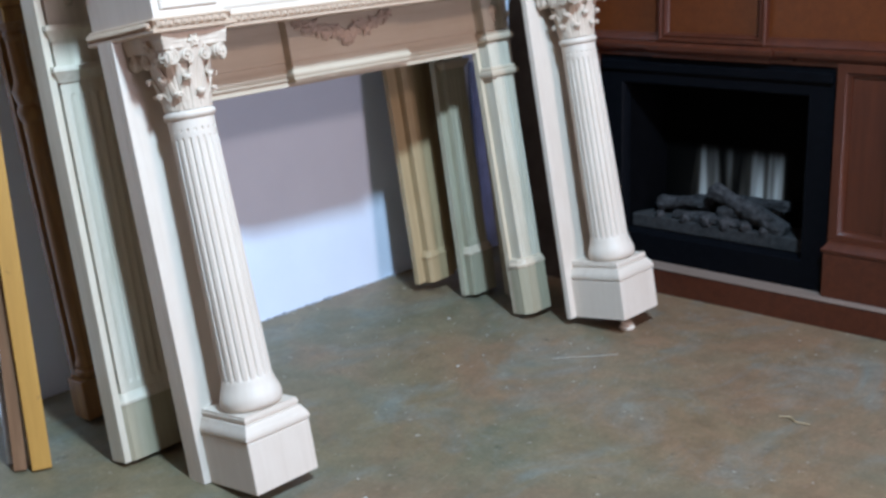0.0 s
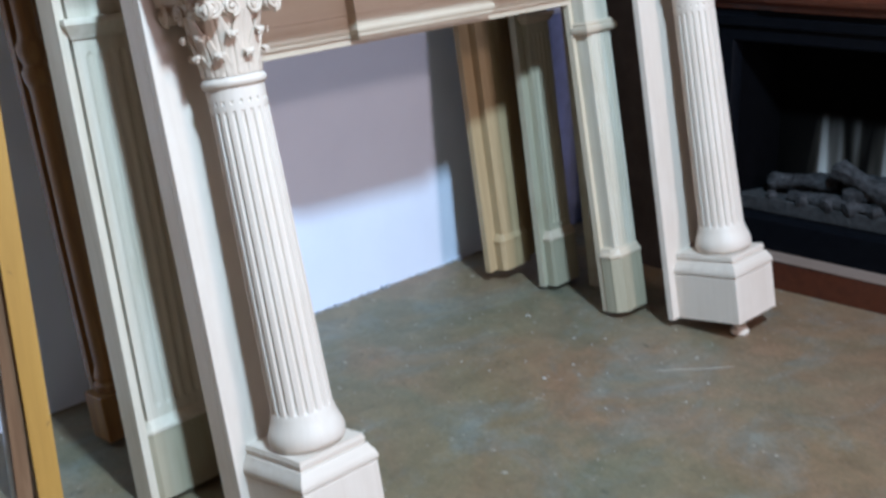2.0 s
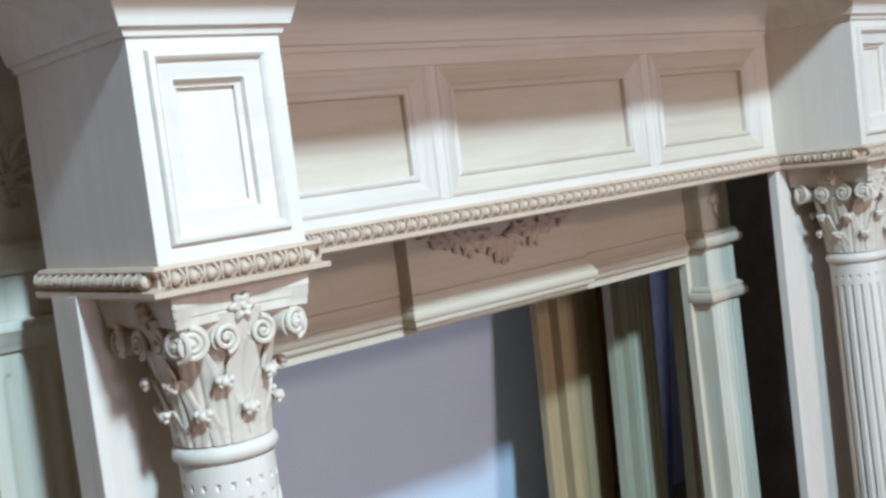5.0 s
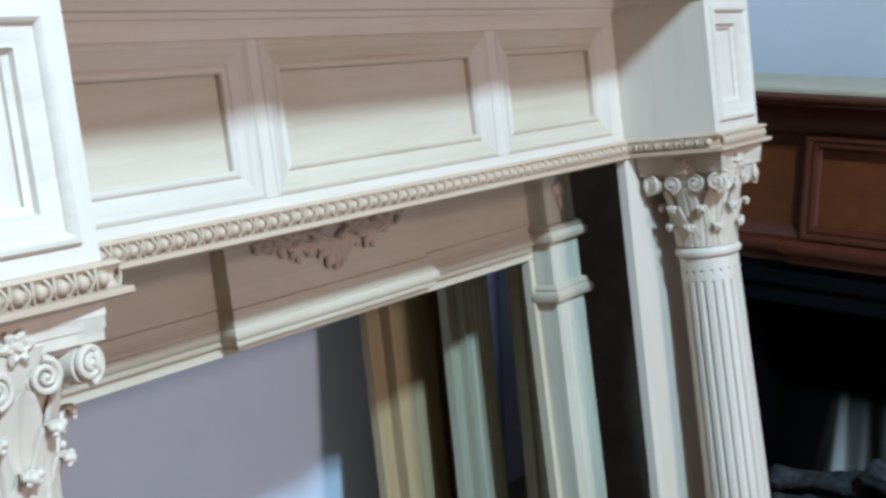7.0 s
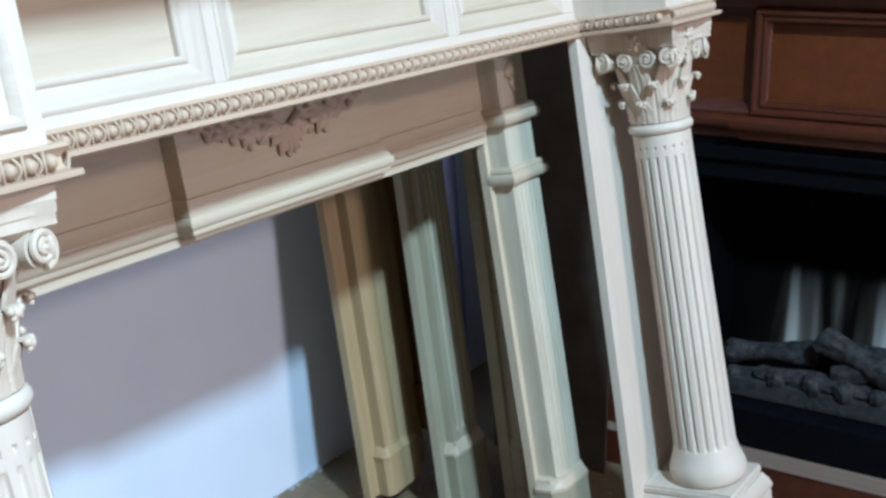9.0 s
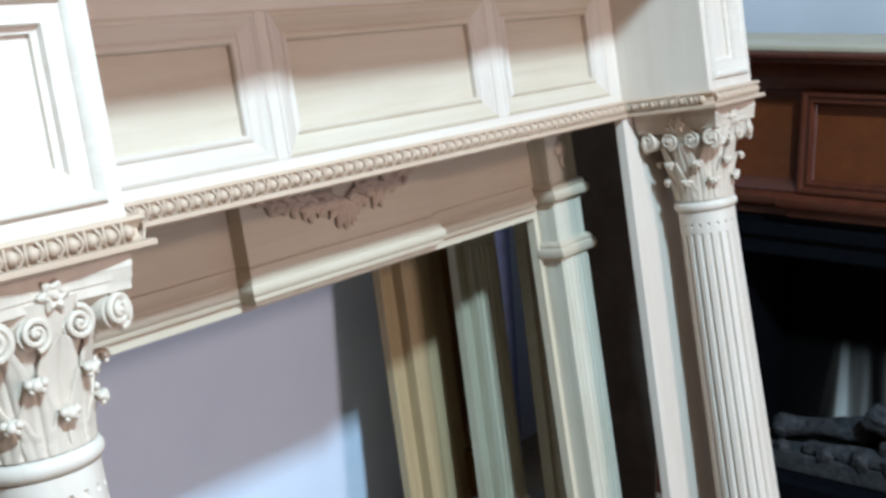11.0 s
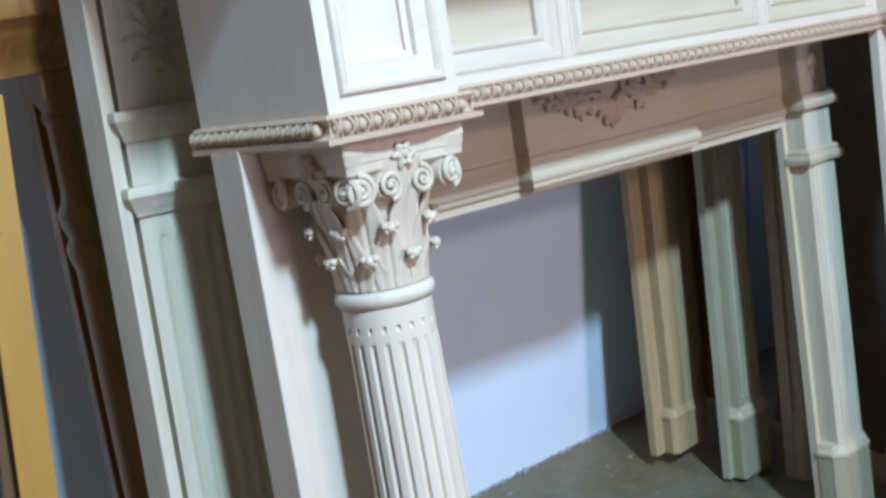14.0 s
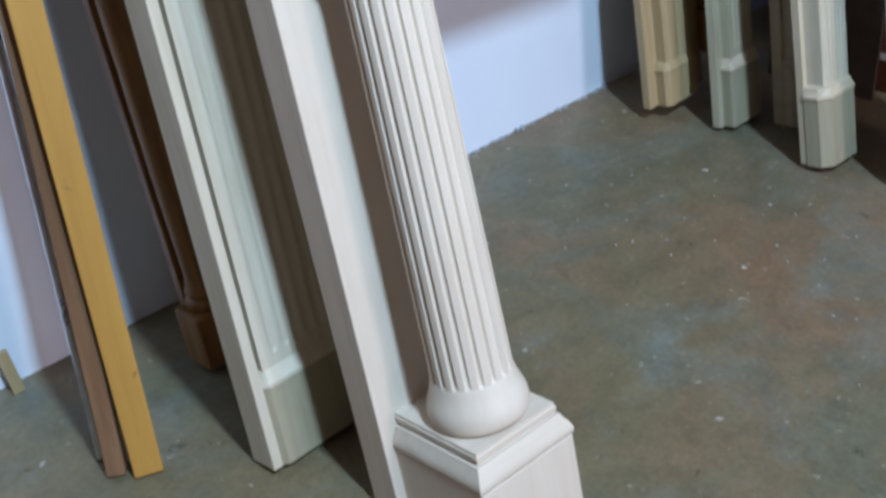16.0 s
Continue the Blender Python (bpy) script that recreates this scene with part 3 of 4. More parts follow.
def belt(x0, x1, y0, y1, z, height, out, mat, parent, torus):
    """A small cornice round three sides of a pilaster."""
    h = height
    prof = [(-0.01, 0), (out * 0.5, 0), (out * 0.85, h * 0.10), (out, h * 0.28), (out, h * 0.44), (out * 0.82, h * 0.60), (out * 0.55, h * 0.66), (out * 0.62, h * 0.78), (out * 0.5, h * 0.92), (out * 0.3, h), (-0.01, h)] if torus else [(-0.01, 0), (out * 0.25, 0), (out * 0.4, h * 0.22), (out * 0.62, h * 0.34), (out * 0.8, h * 0.55), (out, h * 0.68), (out, h * 0.92), (out * 0.9, h), (-0.01, h)]
    return part("belt_moulding", run([(x0, y1), (x0, y0), (x1, y0), (x1, y1)], [(o, z + v) for o, v in prof]), mat, parent)


def scrollwork(parent, cx, y, cz, width, height, mat, seed, label):
    """A carved garland: small curled leaves on scrolling stems, hanging lowest at a centre palmette."""
    rng = random.Random(seed)
    centre = part("carved_spray", box(cx - 0.010, cx + 0.010, y - 0.005, y, cz - 0.34 * height, cz - 0.10 * height, 0.002), mat, parent, label)

    def petal(x, z, angle, length, breadth):
        m = pose(x, y, z, 0, -angle, 0)
        rows = []
        for i in range(7):
            v = i / 6
            w = breadth * math.sin(math.pi * (0.12 + 0.86 * v)) ** 0.8
            rows.append([m @ Vector((length * v, -(0.001 + 0.0095 * math.sin(math.pi * (0.15 + 0.8 * v)) * (1 - 0.8 * s * s) + 0.004 * v), w * s + 0.002 * math.sin(v * 5))) for s in (-1, -0.6, -0.2, 0.2, 0.6, 1)])
        part("leaf", grid_mesh(rows), mat, centre, "", None, 60)
    for a in range(-4, 5):
        petal(cx + 0.003 * a, cz - 0.18 * height, -90 + a * 27 + rng.uniform(-6, 6), height * (0.74 - 0.07 * abs(a)), 0.0095)
    for a in (-1, 0, 1):
        petal(cx + 0.006 * a, cz - 0.45 * height, -90 + a * 22, height * 0.42, 0.007)
    for s in (1, -1):
        for at, low, n, reach in ((0.13, -0.10, 7, 0.036), (0.23, 0.02, 8, 0.040), (0.33, 0.16, 8, 0.036), (0.43, 0.30, 6, 0.028), (0.50, 0.42, 4, 0.020)):
            for k in range(n):
                petal(cx + s * at * width + rng.uniform(-0.009, 0.009), cz + low * height + rng.uniform(-0.006, 0.006), -90 + (k / (n - 1) - 0.5) * 250 + rng.uniform(-15, 15), reach * rng.uniform(0.6, 1.1), reach * 0.24)
        stem = [(cx + s * width * (0.03 + 0.50 * q), y - 0.005, cz + height * (-0.15 + 0.75 * q + 0.14 * math.sin(q * 9))) for q in (k / 18 for k in range(19))]
        part("stem", tube(stem, lambda q: 0.006 * (1.1 - 0.7 * q), 6), mat, centre, "", None, 60)
    return centre


def shell(parent, cx, y, cz, size, mat):
    """A scallop shell over a small leaf, carved in low relief."""
    rows = []
    for i in range(9):
        v = i / 8
        row = []
        for k in range(57):
            a = radians(90 + (k / 56 * 2 - 1) * 80)
            r = size * (0.12 + 0.88 * v) * (1 + 0.07 * v * abs(math.cos(k / 56 * math.pi * 7)))
            lift = 0.002 + 0.007 * math.sin(v * 2.6) * (0.55 + 0.45 * abs(math.cos(k / 56 * math.pi * 7)))
            row.append((cx + 0.62 * r * math.cos(a), y - lift * (v < 0.99), cz + r * math.sin(a)))
        rows.append(row)
    bm = grid_mesh(rows)
    leaf_rows = [[(cx + s * size * 0.26 * math.sin(math.pi * min(1, v * 1.1 + 0.1)), y - 0.006 * (1 - s * s) - 0.001, cz + size * (0.14 - 0.95 * v)) for s in (-1, -0.5, 0, 0.5, 1)] for v in (k / 8 for k in range(9))]
    grid_mesh(leaf_rows, bm=bm)
    part("carved_shell", bm, mat, parent, "small carved shell ornament", None, 60)


def acanthus(parent, cx, y, z0, height, mat):
    """An upright palmette of curled, ribbed leaves over a short stem, carved in relief."""
    spray = part("carved_palmette", box(cx - 0.008, cx + 0.008, y - 0.004, y, z0 + 0.20 * height, z0 + 0.44 * height, 0.002), mat, parent, "carved palmette of curled leaves")

    def frond(x, z, angle, length, breadth, bend):
        rows = []
        for i in range(10):
            v = i / 9
            a = radians(angle) + bend * v
            px, pz = x + length * v * math.cos(a), z + length * v * math.sin(a)
            w = breadth * (math.sin(math.pi * (0.10 + 0.84 * v)) ** 0.7) * (1 + 0.16 * math.sin(v * 26))
            nx, nz = -math.sin(a), math.cos(a)
            lift = 0.001 + 0.007 * math.sin(math.pi * min(1, v * 0.9 + 0.1))
            rows.append([(px + nx * w * q, y - 0.0012 - lift * (1 - abs(q)) - 0.001 * math.cos(q * 9), pz + nz * w * q) for q in (-1, -0.66, -0.33, 0, 0.33, 0.66, 1)])
        part("leaf", grid_mesh(rows), mat, spray, "", None, 60)
    h = height
    frond(cx, z0 + 0.46 * h, 90, 0.54 * h, 0.008, 0)
    for s in (1, -1):
        frond(cx + s * 0.003, z0 + 0.44 * h, 90 - s * 16, 0.50 * h, 0.007, -s * 0.35)
        frond(cx + s * 0.004, z0 + 0.38 * h, 90 - s * 28, 0.44 * h, 0.007, -s * 0.5)
        frond(cx + s * 0.004, z0 + 0.30 * h, 90 - s * 42, 0.36 * h, 0.0065, -s * 0.6)
        frond(cx + s * 0.004, z0 + 0.22 * h, 90 - s * 60, 0.28 * h, 0.006, -s * 0.8)
        frond(cx + s * 0.003, z0 + 0.18 * h, 90 - s * 130, 0.17 * h, 0.005, -s * 0.9)
    frond(cx, z0 + 0.24 * h, -90, 0.24 * h, 0.005, 0.4)
    return spray


def pilaster_leg(parent, x0, x1, p, flip):
    """A leg between x0 and x1 on the board plane y = 0. p: a dict of its measures."""
    w = x1 - x0
    up, flat = p["mat"], p["mat_flat"]
    low = p.get("low", 0)
    inner = (x0, x1) if not p.get("lip") else (x0 + 0.0205, x1) if not flip else (x0, x1 - 0.0205)
    part("leg_board", box(*inner, 0, p["board"], low, p["header"], 0.002), p.get("mat_board", up), parent)
    if p.get("lip"):
        rx = x0 if not flip else x1 - 0.020
        part("side_board", box(rx, rx + 0.020, -p["lip"], p["board"] + 0.004, 0, p["top"], 0.002), p.get("mat_board", up), parent)
    elif p.get("return"):
        rx = x0 if not flip else x1 - 0.018
        part("side_return", box(rx, rx + 0.018, p["board"] + 0.0005, p["return"], 0, p["header"], 0.002), up, parent)
    inset = p["inset"]
    a, b = (x0 + inset[0], x1 - inset[1]) if not flip else (x0 + inset[1], x1 - inset[0])
    proud = p["proud"]
    foot = p["foot"]
    extra = p["foot_out"]
    plinth = part("plinth", chamfered(a - extra, b + extra, -proud - extra, -0.0004, low, foot, p["cut"]), p["mat_foot"], parent, "bare wooden plinth block")
    part("plinth_cap", run([(a - extra, 0), (a - extra, -proud - extra + p["cut"]), (a - extra + p["cut"], -proud - extra), (b + extra - p["cut"], -proud - extra), (b + extra, -proud - extra + p["cut"]), (b + extra, 0)],
                           [(-0.045, foot + 0.0005), (0.003, foot + 0.0005), (0.003, foot + 0.008), (-0.002, foot + 0.014), (-0.006, foot + 0.026), (-extra - 0.004, foot + 0.034), (-0.045, foot + 0.034)]), flat, plinth)
    z0 = foot + 0.034
    reeded_face(a, b, -proud, -0.0004, z0 - 0.01, p["belts"][0] + 0.01, p["reeds"], p["bulge"], up, parent, p.get("hollow", False))
    part("upper_block", box(a, b, -proud, -0.0004, p["belts"][0] + 0.011, p["top"], 0.002), up, parent)
    for z in p["belts"]:
        belt(a, b, -proud, 0, z, p["belt_h"], p["belt_out"], flat, parent, p.get("torus", False))


def pilaster_mantel(name, m, width, leg, p, label, left=None, right=None):
    thing = root(name, m, label, "mantel", "leaning mantels")
    pilaster_leg(thing, 0, left or leg, p, False)
    pilaster_leg(thing, width - leg, width, {**p, **(right or {})}, True)
    low = p.get("opening", p["header"])
    inner = (0, width) if low == p["header"] else ((left or leg) + 0.0005, width - leg - 0.0005)
    part("header", box(*inner, 0.0, p["board"], low + 0.0005, p["top"], 0.002), p["mat_flat"], thing)
    return thing


def stand(x, y, yaw, lean, side=0.0):
    return pose(x, y, 0, 0, 0, yaw) @ pose(0, 0, 0, -lean, side, 0)


# mantel with the carved spray, next behind the large one
second = pilaster_mantel("fireplace_mantel", stand(0.1066, 0.195, 0.3, 9.5, -0.99) @ pose(0, 0, 0.0065), 1.530, 0.135, dict(
    mat=POPLAR, mat_board=POPLAR_TAN, mat_flat=POPLAR_X, mat_foot=POPLAR_GREEN, board=0.022, inset=(0.014, 0.014), proud=0.045, foot=0.160, foot_out=0.018, cut=0.024, reeds=5, bulge=0.006,
    belts=(0.843, 0.966), belt_h=0.036, belt_out=0.017, torus=True, header=0.934, top=1.21), "unfinished poplar fireplace mantel with reeded pilasters, leaning behind another", 0.172, dict(low=-0.014))
second_path = [(0.172, 0), (0.567, 0), (0.567, -0.034), (1.023, -0.034), (1.023, 0), (1.395, 0)]
part("architrave", run(second_path, [(o * 0.72, z + 0.021) for o, z in ((0.0, 0.932), (0.011, 0.932), (0.0125, 0.934), (0.0125, 0.9395), (0.0145, 0.941), (0.0185, 0.9435), (0.021, 0.949), (0.0205, 0.955), (0.0175, 0.9585), (0.0155, 0.959), (0.0155, 0.9625), (0.0125, 0.9655), (0.0085, 0.972), (0.0065, 0.980), (0.0065, 0.9845), (0.0, 0.986))]), POPLAR_X, second)
part("keystone_panel", box(0.567, 1.023, -0.0338, -0.0005, 0.945, 1.208, 0.0015), POPLAR_X, second, "raised centre panel of the frieze")
scrollwork(second, 0.790, -0.0343, 1.085, 0.38, 0.066, APPLIQUE, 5, "carved scrolling leaf ornament")
shell(second, 1.460, -0.046, 1.055, 0.035, CARVED)

# wide mantel behind, its outer leg showing
third = pilaster_mantel("fireplace_mantel", stand(-0.087, 0.262, 4.2, 8.0, 0.4) @ pose(0, 0, 0.012), 1.93, 0.155, dict(
    mat=POPLAR, mat_flat=POPLAR, mat_foot=POPLAR_GREEN, board=0.03, inset=(0.030, 0.012), proud=0.026, foot=0.158, foot_out=0.010, cut=0.010, reeds=5, bulge=0.0034, hollow=True,
    belts=(1.030, 1.134), belt_h=0.042, belt_out=0.023, header=1.43, top=1.43, opening=1.02, lip=0.030), "unfinished poplar fireplace mantel with fluted pilasters, leaning in a stack", 0.212, dict(mat=TAN, mat_flat=TAN, mat_foot=TAN))
for x in (0.098, 1.847):
    acanthus(third, x, -0.0264, 1.222, 0.124, POPLAR)
# dentils under a fillet, and the crown that turns the outer corner
for k in range(4):
    x = 0.034 + 0.052 * k
    part("dentil", box(x, x + 0.026, -0.044, -0.0265, 1.390, 1.417, 0.002), POPLAR_X, third)
part("fillet", box(0.0, 1.95, -0.048, 0.0, 1.4305, 1.458, 0.002), POPLAR_X, third)
CROWN = [(-0.015, 1.372), (0.008, 1.372), (0.012, 1.378), (0.009, 1.386), (0.018, 1.392), (0.021, 1.402), (0.027, 1.408), (0.030, 1.424), (0.031, 1.440), (0.036, 1.456), (0.048, 1.474), (0.060, 1.486), (0.064, 1.496), (0.064, 1.506), (-0.015, 1.506)]
part("crown_return", run([(0, 0.040), (0, -0.030), (0.030, -0.030)], CROWN), POPLAR_X, third, "stepped crown moulding turning the corner")

part("shelf", box(-0.085, 2.015, -0.072, 0.06, 1.5065, 1.532, 0.005), POPLAR_X, third)

# poplar mantel further back, one foot in the light
fourth = pilaster_mantel("fireplace_mantel", stand(0.236, 0.414, 3.4, 8.0) @ pose(0, 0, 0.015), 1.462, 0.158, dict(
    mat=POPLAR_OLIVE, mat_flat=POPLAR_X, mat_foot=POPLAR_GREEN, board=0.024, inset=(0.018, 0.030), proud=0.022, foot=0.155, foot_out=0.012, cut=0.006, reeds=4, bulge=0.004, hollow=True,
    belts=(0.86, 0.95), belt_h=0.03, belt_out=0.016, header=0.90, top=1.15, **{"return": 0.06}), "unfinished poplar mantel with shallow fluted legs, leaning behind others")

# pine mantel against the wall
fifth = pilaster_mantel("fireplace_mantel", stand(0.329, 0.615, 3.0, 7.0, -1.75) @ pose(0, 0, 0.006), 1.385, 0.245, dict(
    mat=PINE, mat_flat=PINE, mat_foot=PINE, board=0.024, inset=(0.082, 0.045), proud=0.030, foot=0.095, foot_out=0.010, cut=0.012, reeds=2, bulge=0.004,
    belts=(0.86, 0.95), belt_h=0.03, belt_out=0.016, header=0.90, top=1.12, **{"return": 0.085}), "unfinished pine mantel with plain legs, leaning close to the wall")

# dark oak mantel with turned columns
oak = root("fireplace_mantel", stand(-0.022, 0.618, 3.0, 2.2, -4.0) @ pose(0, 0, 0.012) @ Matrix.Diagonal((1, 1, 0.957, 1)), "dark stained oak mantel with turned columns, leaning near the wall", "mantel", "leaning mantels")
for x in (0.0, 1.72):
    part("leg_board", box(x + 0.040, x + 0.13, 0.03, 0.055, 0, 1.265, 0.003), OAK, oak)
    part("plinth", box(x + 0.012, x + 0.112, -0.05, 0.0295, 0, 0.13, 0.005), OAK, oak)
    turned = [(0.030, 0.1305), (0.036, 0.135), (0.036, 0.150), (0.028, 0.158), (0.033, 0.170), (0.028, 0.182), (0.024, 0.20), (0.026, 0.45), (0.025, 0.93), (0.031, 0.945), (0.034, 0.965), (0.026, 0.985), (0.033, 1.005), (0.036, 1.025), (0.027, 1.045), (0.024, 1.06), (0.024, 1.17), (0.030, 1.185), (0.026, 1.195), (0.036, 1.215), (0.040, 1.22)]
    part("turned_column", lathe(turned, 24), OAK, oak, "slender turned wooden column", pose(x + 0.062, -0.010, 0))
    part("column_block", box(x + 0.022, x + 0.104, -0.055, 0.0295, 1.2205, 1.265, 0.004), OAK, oak)
part("header", box(-0.06, 1.85, -0.02, 0.055, 1.2655, 1.315, 0.003), OAK, oak)
part("cornice", run([(-0.06, 0.055), (-0.06, -0.055), (1.85, -0.055), (1.85, 0.055)], [(-0.03, 1.2655), (0.006, 1.2655), (0.010, 1.285), (0.020, 1.300), (0.038, 1.325), (0.050, 1.340), (0.052, 1.352), (-0.03, 1.352)]), OAK, oak)
part("shelf", box(-0.13, 1.92, -0.125, 0.055, 1.3525, 1.385, 0.007), OAK, oak)

# ---- loose lumber against the wall ----
def board(name, foot, top, width, thick, mat, label, turn=0.0):
    """A board that leans from foot to top; width lies across, thick towards the wall."""
    foot, top = Vector(foot), Vector(top)
    way = (top - foot)
    q = way.to_track_quat("Z", "Y").to_matrix().to_4x4()
    bm = box(-width / 2, width / 2, -thick / 2, thick / 2, 0, way.length, 0.0025)
    ob = part(name, bm, mat, at=Matrix.Translation(foot) @ q @ pose(0, 0, 0, 0, 0, turn))
    return tagged(ob, label, "lumber", "loose lumber")


board("yellow_board", (-0.239, 0.412, 0.004), (-0.177, 0.584, 1.20), 0.052, 0.024, YELLOW, "yellow stained board leaning on the wall", 180)
board("brown_board", (-0.280, 0.452, 0.004), (-0.119, 0.715, 1.75), 0.034, 0.030, BROWN, "weathered brown wooden batten leaning on the wall", 180)
# added dark sheet that stands in for the unlit gap behind the right legs
tagged(part("dark_panel", box(0, 0.33, 0, 0.012, 0, 1.22, 0.002), GAP_DARK, at=pose(1.955, 0.635, 0.0, 0, 0, -87.3) @ pose(0, 0, 0, -1.0)), "tall dark sheet standing in for the unlit gap by the cherry fireplace", "panel")
# added strip; its colour stands in for light on the wall behind
tagged(part("blue_board", box(0, 0.15, -0.008, 0.008, 0, 0.82, 0.002), LIT_WALL_BLUE, at=pose(2.085, 0.90, 0.0, -4.0, 0, 2.7)), "narrow pale blue strip standing in for the lit wall between mantel legs", "board")
pipe = tagged(part("metal_pipe", tube([(-0.281, 0.512, 0.003), (-0.235, 0.60, 0.55), (-0.175, 0.72, 1.25)], 0.0085, 12), STEEL), "thin bare steel pipe leaning on the wall", "pipe", "loose lumber")

# ---- dark cherry fireplace with electric firebox ----
RED_W = 1.40
red = root("electric_fireplace", pose(2.030, 0.514, 0, 0, 0, -90 + 2.7), "dark cherry wood fireplace surround with a black electric firebox", "fireplace")
# local x runs along its face, y goes back
part("hearth", box(-0.03, RED_W + 0.03, 0.0, 0.60, 0, 0.0945, 0.004), CHERRY, red, "raised cherry hearth base")
part("hearth_top", box(-0.034, RED_W + 0.034, -0.004, 0.60, 0.095, 0.100, 0.002), DUSTY, red, "dusty hearth top")
for x, s in ((0.0, 0), (RED_W - 0.225, 1)):
    leg = part("leg", box(x, x + 0.225, 0.075, 0.30, 0.1005, 0.905, 0.003), CHERRY_Z, red)
    part("leg_frame", picture_frame(x, x + 0.225, 0.29, 0.905, 0.0752, [(0, 0), (0, 0.018), (0.030, 0.018), (0.036, 0.010), (0.046, 0.006), (0.046, 0)]), CHERRY_Z, leg)
    part("leg_foot", box(x - 0.005, x + 0.23, 0.035, 0.0747, 0.1008, 0.262, 0.004), CHERRY, leg)
    part("foot_cap", run([(x - 0.005, 0.075), (x - 0.005, 0.035), (x + 0.23, 0.035), (x + 0.23, 0.075)], [(-0.03, 0.2625), (0.004, 0.2625), (0.006, 0.272), (-0.002, 0.282), (-0.010, 0.294), (-0.012, 0.300), (-0.03, 0.300)]), CHERRY, leg)
part("lintel_moulding", run([(-0.0, 0.30), (-0.0, 0.065), (0.47, 0.065), (0.47, 0.053), (RED_W - 0.47, 0.053), (RED_W - 0.47, 0.065), (RED_W, 0.065), (RED_W, 0.30)], [(-0.2, 0.890), (0.0, 0.890), (0.004, 0.905), (0.015, 0.912), (0.022, 0.922), (0.022, 0.935), (0.008, 0.945), (-0.2, 0.945)]), CHERRY, red)
part("frieze", box(0, RED_W, 0.085, 0.30, 0.9455, 1.230, 0.002), CHERRY_PANEL, red)
# plain end panels over a sloped sill, and a bold frame round the raised middle one
for a, b in ((0.0, 0.487), (0.913, RED_W)):
    part("frieze_sill", run([(a, 0.0852), (b, 0.0852)], [(0.0, 0.9455), (0.026, 0.9455), (0.027, 0.952), (0.022, 0.958), (0.004, 0.976), (0.0, 0.977)]), CHERRY, red)
    part("frieze_top_bead", box(a, b, 0.076, 0.0849, 1.168, 1.1895, 0.003), CHERRY, red)
for a in (0.0, RED_W - 0.024):
    part("frieze_stile", box(a, a + 0.024, 0.062, 0.0849, 0.978, 1.1675, 0.003), CHERRY_Z, red)
mitred_mould(red, 0.4875, 0.9125, 0.9465, 1.190, 0.0852, [(0, 0), (0, 0.027), (0.004, 0.031), (0.011, 0.031), (0.014, 0.025), (0.019, 0.0235), (0.0225, 0.0275), (0.026, 0.0265), (0.029, 0.012), (0.034, 0.006), (0.034, 0)], CHERRY_Z, CHERRY)
cove = [(0.074 - 0.066 * math.cos(a), 1.206 + 0.050 * math.sin(a)) for a in (radians(d) for d in (8, 25, 42, 59, 76, 88))]
part("cornice", run([(0, 0.30), (0, 0.07), (RED_W, 0.07), (RED_W, 0.30)], [(-0.2, 1.1905), (0.0, 1.1905), (0.004, 1.202)] + cove + [(0.078, 1.259), (0.078, 1.264), (0.084, 1.266), (0.088, 1.271), (0.089, 1.277), (0.086, 1.282), (0.081, 1.284), (-0.2, 1.284)]), CHERRY, red)
part("top_board", box(-0.075, RED_W + 0.075, -0.006, 0.66, 1.2845, 1.297, 0.003), TAN, red, "bare plywood top")
part("back_box", box(0.0, RED_W, 0.301, 0.65, 0.101, 1.2835, 0), CHERRY_Z, red)

fire = root("firebox", pose(2.030, 0.514, 0, 0, 0, -90 + 2.7), "black electric firebox insert with ceramic logs", "firebox")
part("front_frame", picture_frame(0.2255, RED_W - 0.2255, 0.1005, 0.8895, 0.120, [(0, 0), (0, 0.045), (0.012, 0.047), (0.10, 0.047), (0.105, 0.040), (0.11, 0.0), (0.0, 0.0)]), BLACK, fire, "black metal surround")
part("hood", box(0.24, RED_W - 0.24, 0.060, 0.0729, 0.835, 0.868, 0.004), BLACK, fire)
cav = bmesh.new()
rows = [[(0.336, 0.12, 0.211), (RED_W - 0.336, 0.12, 0.211), (RED_W - 0.336, 0.12, 0.779), (0.336, 0.12, 0.779)], [(0.40, 0.285, 0.211), (RED_W - 0.40, 0.285, 0.211), (RED_W - 0.40, 0.285, 0.779), (0.40, 0.285, 0.779)]]
grid_mesh(rows, close_v=True, bm=cav)
part("cavity", cav, SOOT, fire)
part("flame_screen", box(0.395, RED_W - 0.395, 0.2855, 0.290, 0.205, 0.785, 0), FLAMES, fire, "dull screen with pale flame streaks")
part("ember_tray", box(0.345, RED_W - 0.345, 0.125, 0.28, 0.2115, 0.262, 0.006), EMBER, fire)


def log(a, b, r, seed, label=""):
    """A cast log: bark ridges along it, a knot or two and broken ends."""
    a, b = Vector(a), Vector(b)
    n, steps = 22, 20
    bm = tube([a.lerp(b, k / n) for k in range(n + 1)], lambda q: r * (0.92 + 0.10 * math.sin(q * 9 + seed)) * (0.72 if q in (0, 1) else 1), steps)
    way = (b - a).normalized()
    for v in bm.verts:
        along = (v.co - a).dot(way)
        spoke = v.co - a - way * along
        p = spoke.normalized() if spoke.length > 1e-6 else Vector()
        ridge = noise.noise(p * 2.6 + way * along * 9 + Vector((seed * 7.1, 0, 0))) * 0.28 + noise.noise(p * 6.5 + way * along * 24 + Vector((0, seed * 3.3, 0))) * 0.16
        v.co += spoke * ridge + way * noise.noise(v.co * 60) * r * 0.15
    return part("log", bm, LOG, fire, label, None, 70)


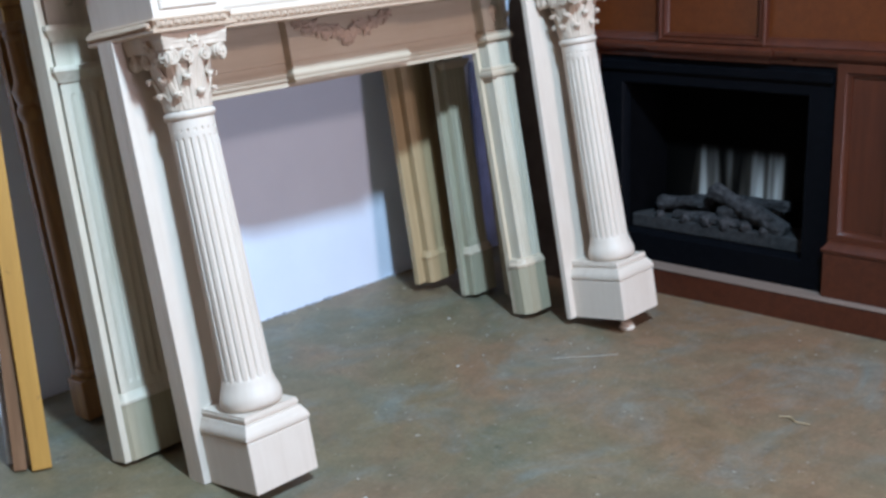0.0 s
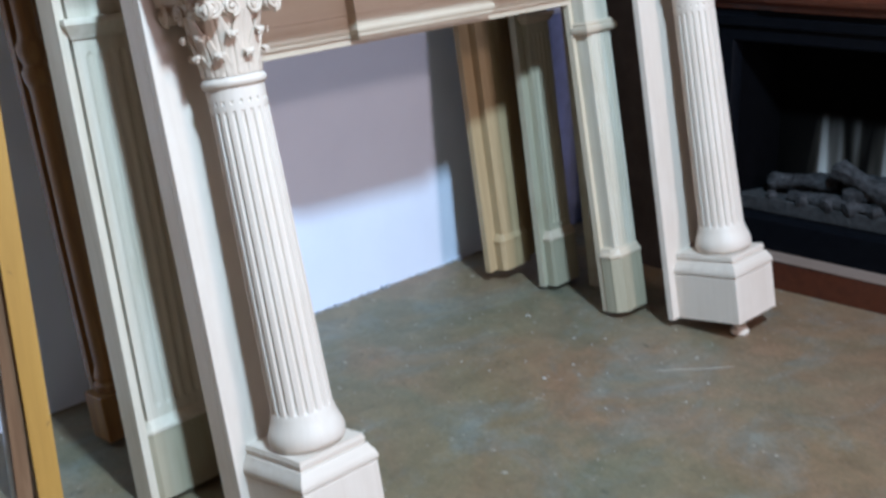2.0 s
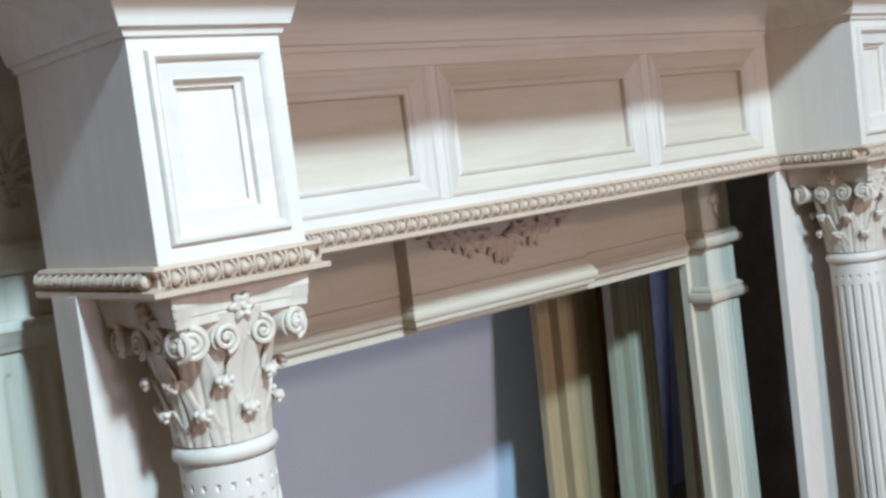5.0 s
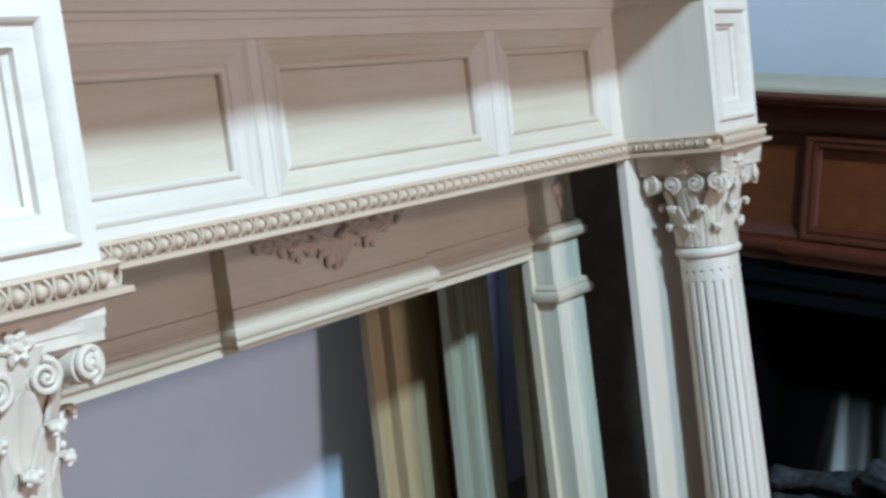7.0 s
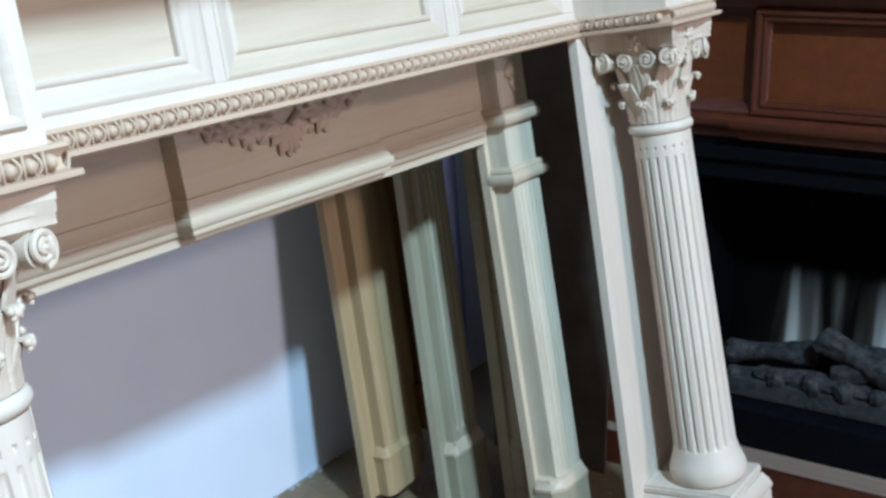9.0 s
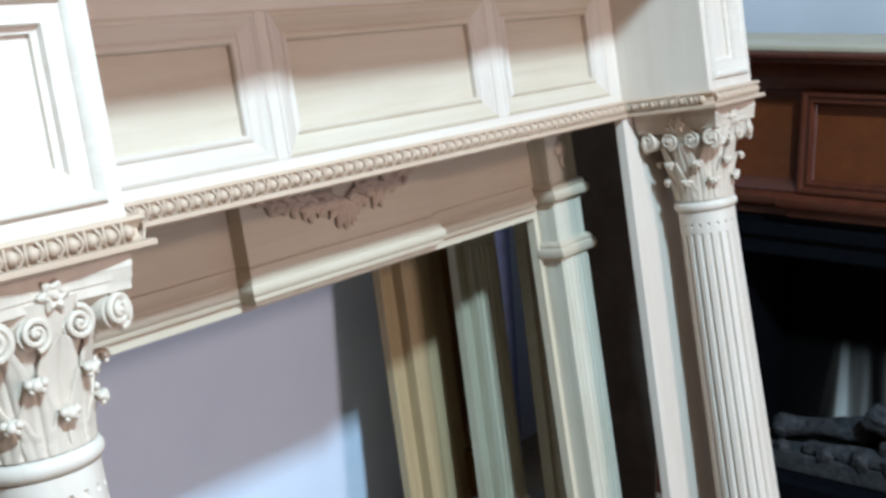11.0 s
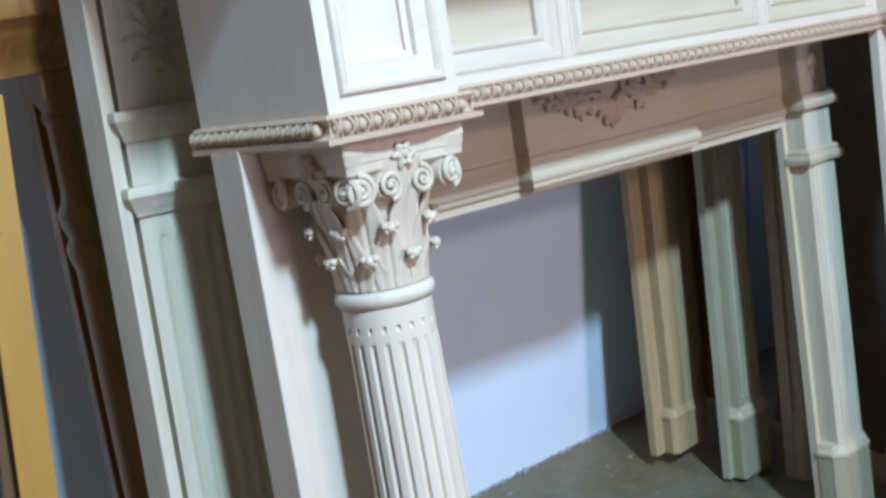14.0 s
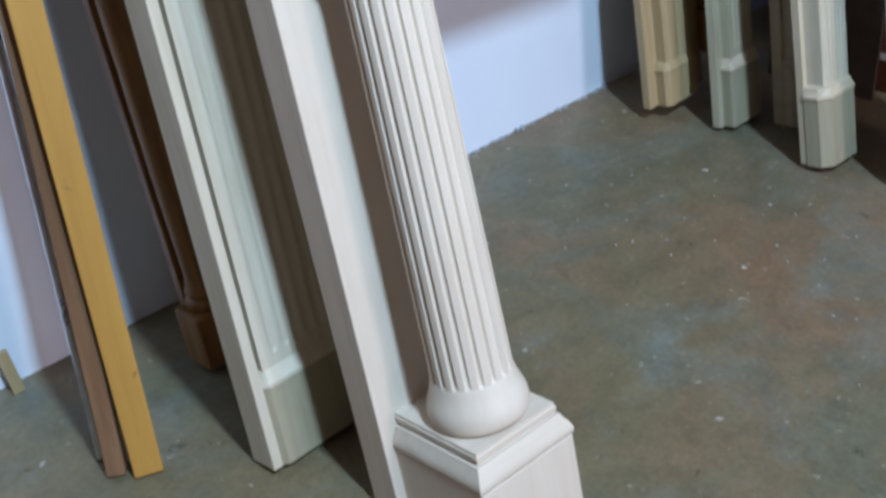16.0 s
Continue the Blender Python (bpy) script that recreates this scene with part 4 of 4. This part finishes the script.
log((0.42, 0.20, 0.300), (0.66, 0.21, 0.325), 0.030, 1)
log((0.66, 0.18, 0.385), (0.98, 0.155, 0.275), 0.036, 2)
log((0.52, 0.155, 0.275), (0.80, 0.150, 0.275), 0.026, 3)
log((0.60, 0.24, 0.330), (0.95, 0.245, 0.345), 0.026, 4)
log((0.70, 0.165, 0.300), (0.84, 0.175, 0.330), 0.030, 5)
for k, (x, r) in enumerate(((0.46, 0.020), (0.57, 0.026), (0.66, 0.03), (0.74, 0.032), (0.82, 0.026), (0.90, 0.022), (0.96, 0.018))):
    bm = bmesh.new()
    bmesh.ops.create_icosphere(bm, subdivisions=2, radius=r)
    rng = random.Random(k)
    for v in bm.verts:
        v.co *= rng.uniform(0.78, 1.15)
    part("coal", bm, LOG, fire, "", pose(x, 0.142, 0.258 + r * 0.5))

# ---- small things on the floor ----
foot_rows = [(0.016, 0.0), (0.025, 0.002), (0.028, 0.008), (0.027, 0.014), (0.020, 0.018), (0.017, 0.021), (0.021, 0.024), (0.021, 0.0285)]
tagged(part("wooden_foot", lathe(foot_rows, 24), MAPLE, at=pose(1.655, -0.172, 0.0)), "small turned wooden foot under the mantel plinth", "foot")


def flake(x, y, size, seed):
    rng = random.Random(seed)
    bm = bmesh.new()
    ring = [(size * rng.uniform(0.5, 1.1) * math.cos(a), size * rng.uniform(0.35, 0.8) * math.sin(a)) for a in (2 * math.pi * k / 9 for k in range(9))]
    grid_mesh([[(px, py, z) for px, py in ring] for z in (0.0, 0.0015)], close_v=True, cap=True, bm=bm)
    tagged(part("paint_flake", bm, FLAKE, at=pose(x, y, 0.0005, 0, 0, rng.uniform(0, 360))), "tiny white flake of dried filler on concrete", "debris", "floor flakes")


for k, (x, y, size) in enumerate(((1.339, 0.393, 0.009), (1.357, 0.10, 0.005), (1.297, 0.169, 0.005), (0.234, -0.383, 0.009), (0.290, -0.29, 0.005), (1.20, 0.514, 0.004), (1.026, 0.05, 0.008), (1.30, -0.30, 0.005), (1.42, -0.18, 0.006), (0.95, 0.30, 0.005), (1.15, 0.05, 0.005), (1.05, 0.60, 0.004))):
    flake(x, y, size, k)
rng = random.Random(21)
for k in range(30):
    flake(rng.uniform(0.8, 1.7), rng.gauss(0.10, 0.22), rng.uniform(0.0018, 0.0042), 40 + k)
tagged(part("twig", tube([(1.331, -0.932, 0.004), (1.345, -0.96, 0.006), (1.325, -0.985, 0.005), (1.336, -1.024, 0.004)], 0.0025, 6), PINE), "thin pale splinter of wood on the floor", "splinter")
# a thin tube laid on the floor in place of a pale scratch
tagged(part("splinter", tube([(1.27, -0.150, 0.0012), (1.315, -0.185, 0.002), (1.37, -0.236, 0.0012), (1.44, -0.290, 0.0012)], 0.0008, 6), FLAKE), "hair-thin pale line standing in for a scratch in the concrete", "splinter")

# wire hanging on the pipe, thin lath and a scrap of tan trim by the wall
tagged(part("lath", box(-0.006, 0.006, -0.004, 0.004, 0, 1.2, 0.001), MAPLE, at=stand(-0.250, 0.47, 0, 10.0, 4.5)), "thin pale wooden lath leaning on the wall", "lumber", "loose lumber")
rng = random.Random(4)
wire = [(-0.262 + rng.uniform(-0.012, 0.012), 0.535 + rng.uniform(-0.01, 0.01), 0.34 - 0.012 * k + rng.uniform(-0.012, 0.012)) for k in range(12)]
tagged(part("wire", tube(wire, 0.002, 6), WIRE), "short tangle of dark wire hanging on a pipe", "wire")
tagged(part("trim_strip", box(-0.012, 0.012, -0.006, 0.006, 0, 0.10, 0.001), PINE, at=pose(-0.305, 0.822, 0.0, -4, -6, 3)), "short offcut of tan trim against the wall", "trim")


def chipped_edge():
    """The crumbling foot of the wall: a low ragged line of plaster crumbs."""
    rng = random.Random(11)
    bm = bmesh.new()
    for k in range(150):
        x = rng.uniform(0.35, 1.58)
        y = 0.872 + 0.0472 * x - rng.uniform(0.001, 0.012)
        r = rng.uniform(0.0015, 0.0055) * (1.6 if rng.random() < 0.08 else 1)
        m = pose(x, y, r * 0.4, 0, 0, rng.uniform(0, 360)) @ Matrix.Diagonal((r * rng.uniform(1, 3), r, r * 0.9, 1))
        bmesh.ops.create_icosphere(bm, subdivisions=1, radius=1, matrix=m)
    return tagged(part("plaster_crumbs", bm, CRUMB), "grey crumbs of plaster along the foot of the wall", "debris", kind="stuff")


chipped_edge()
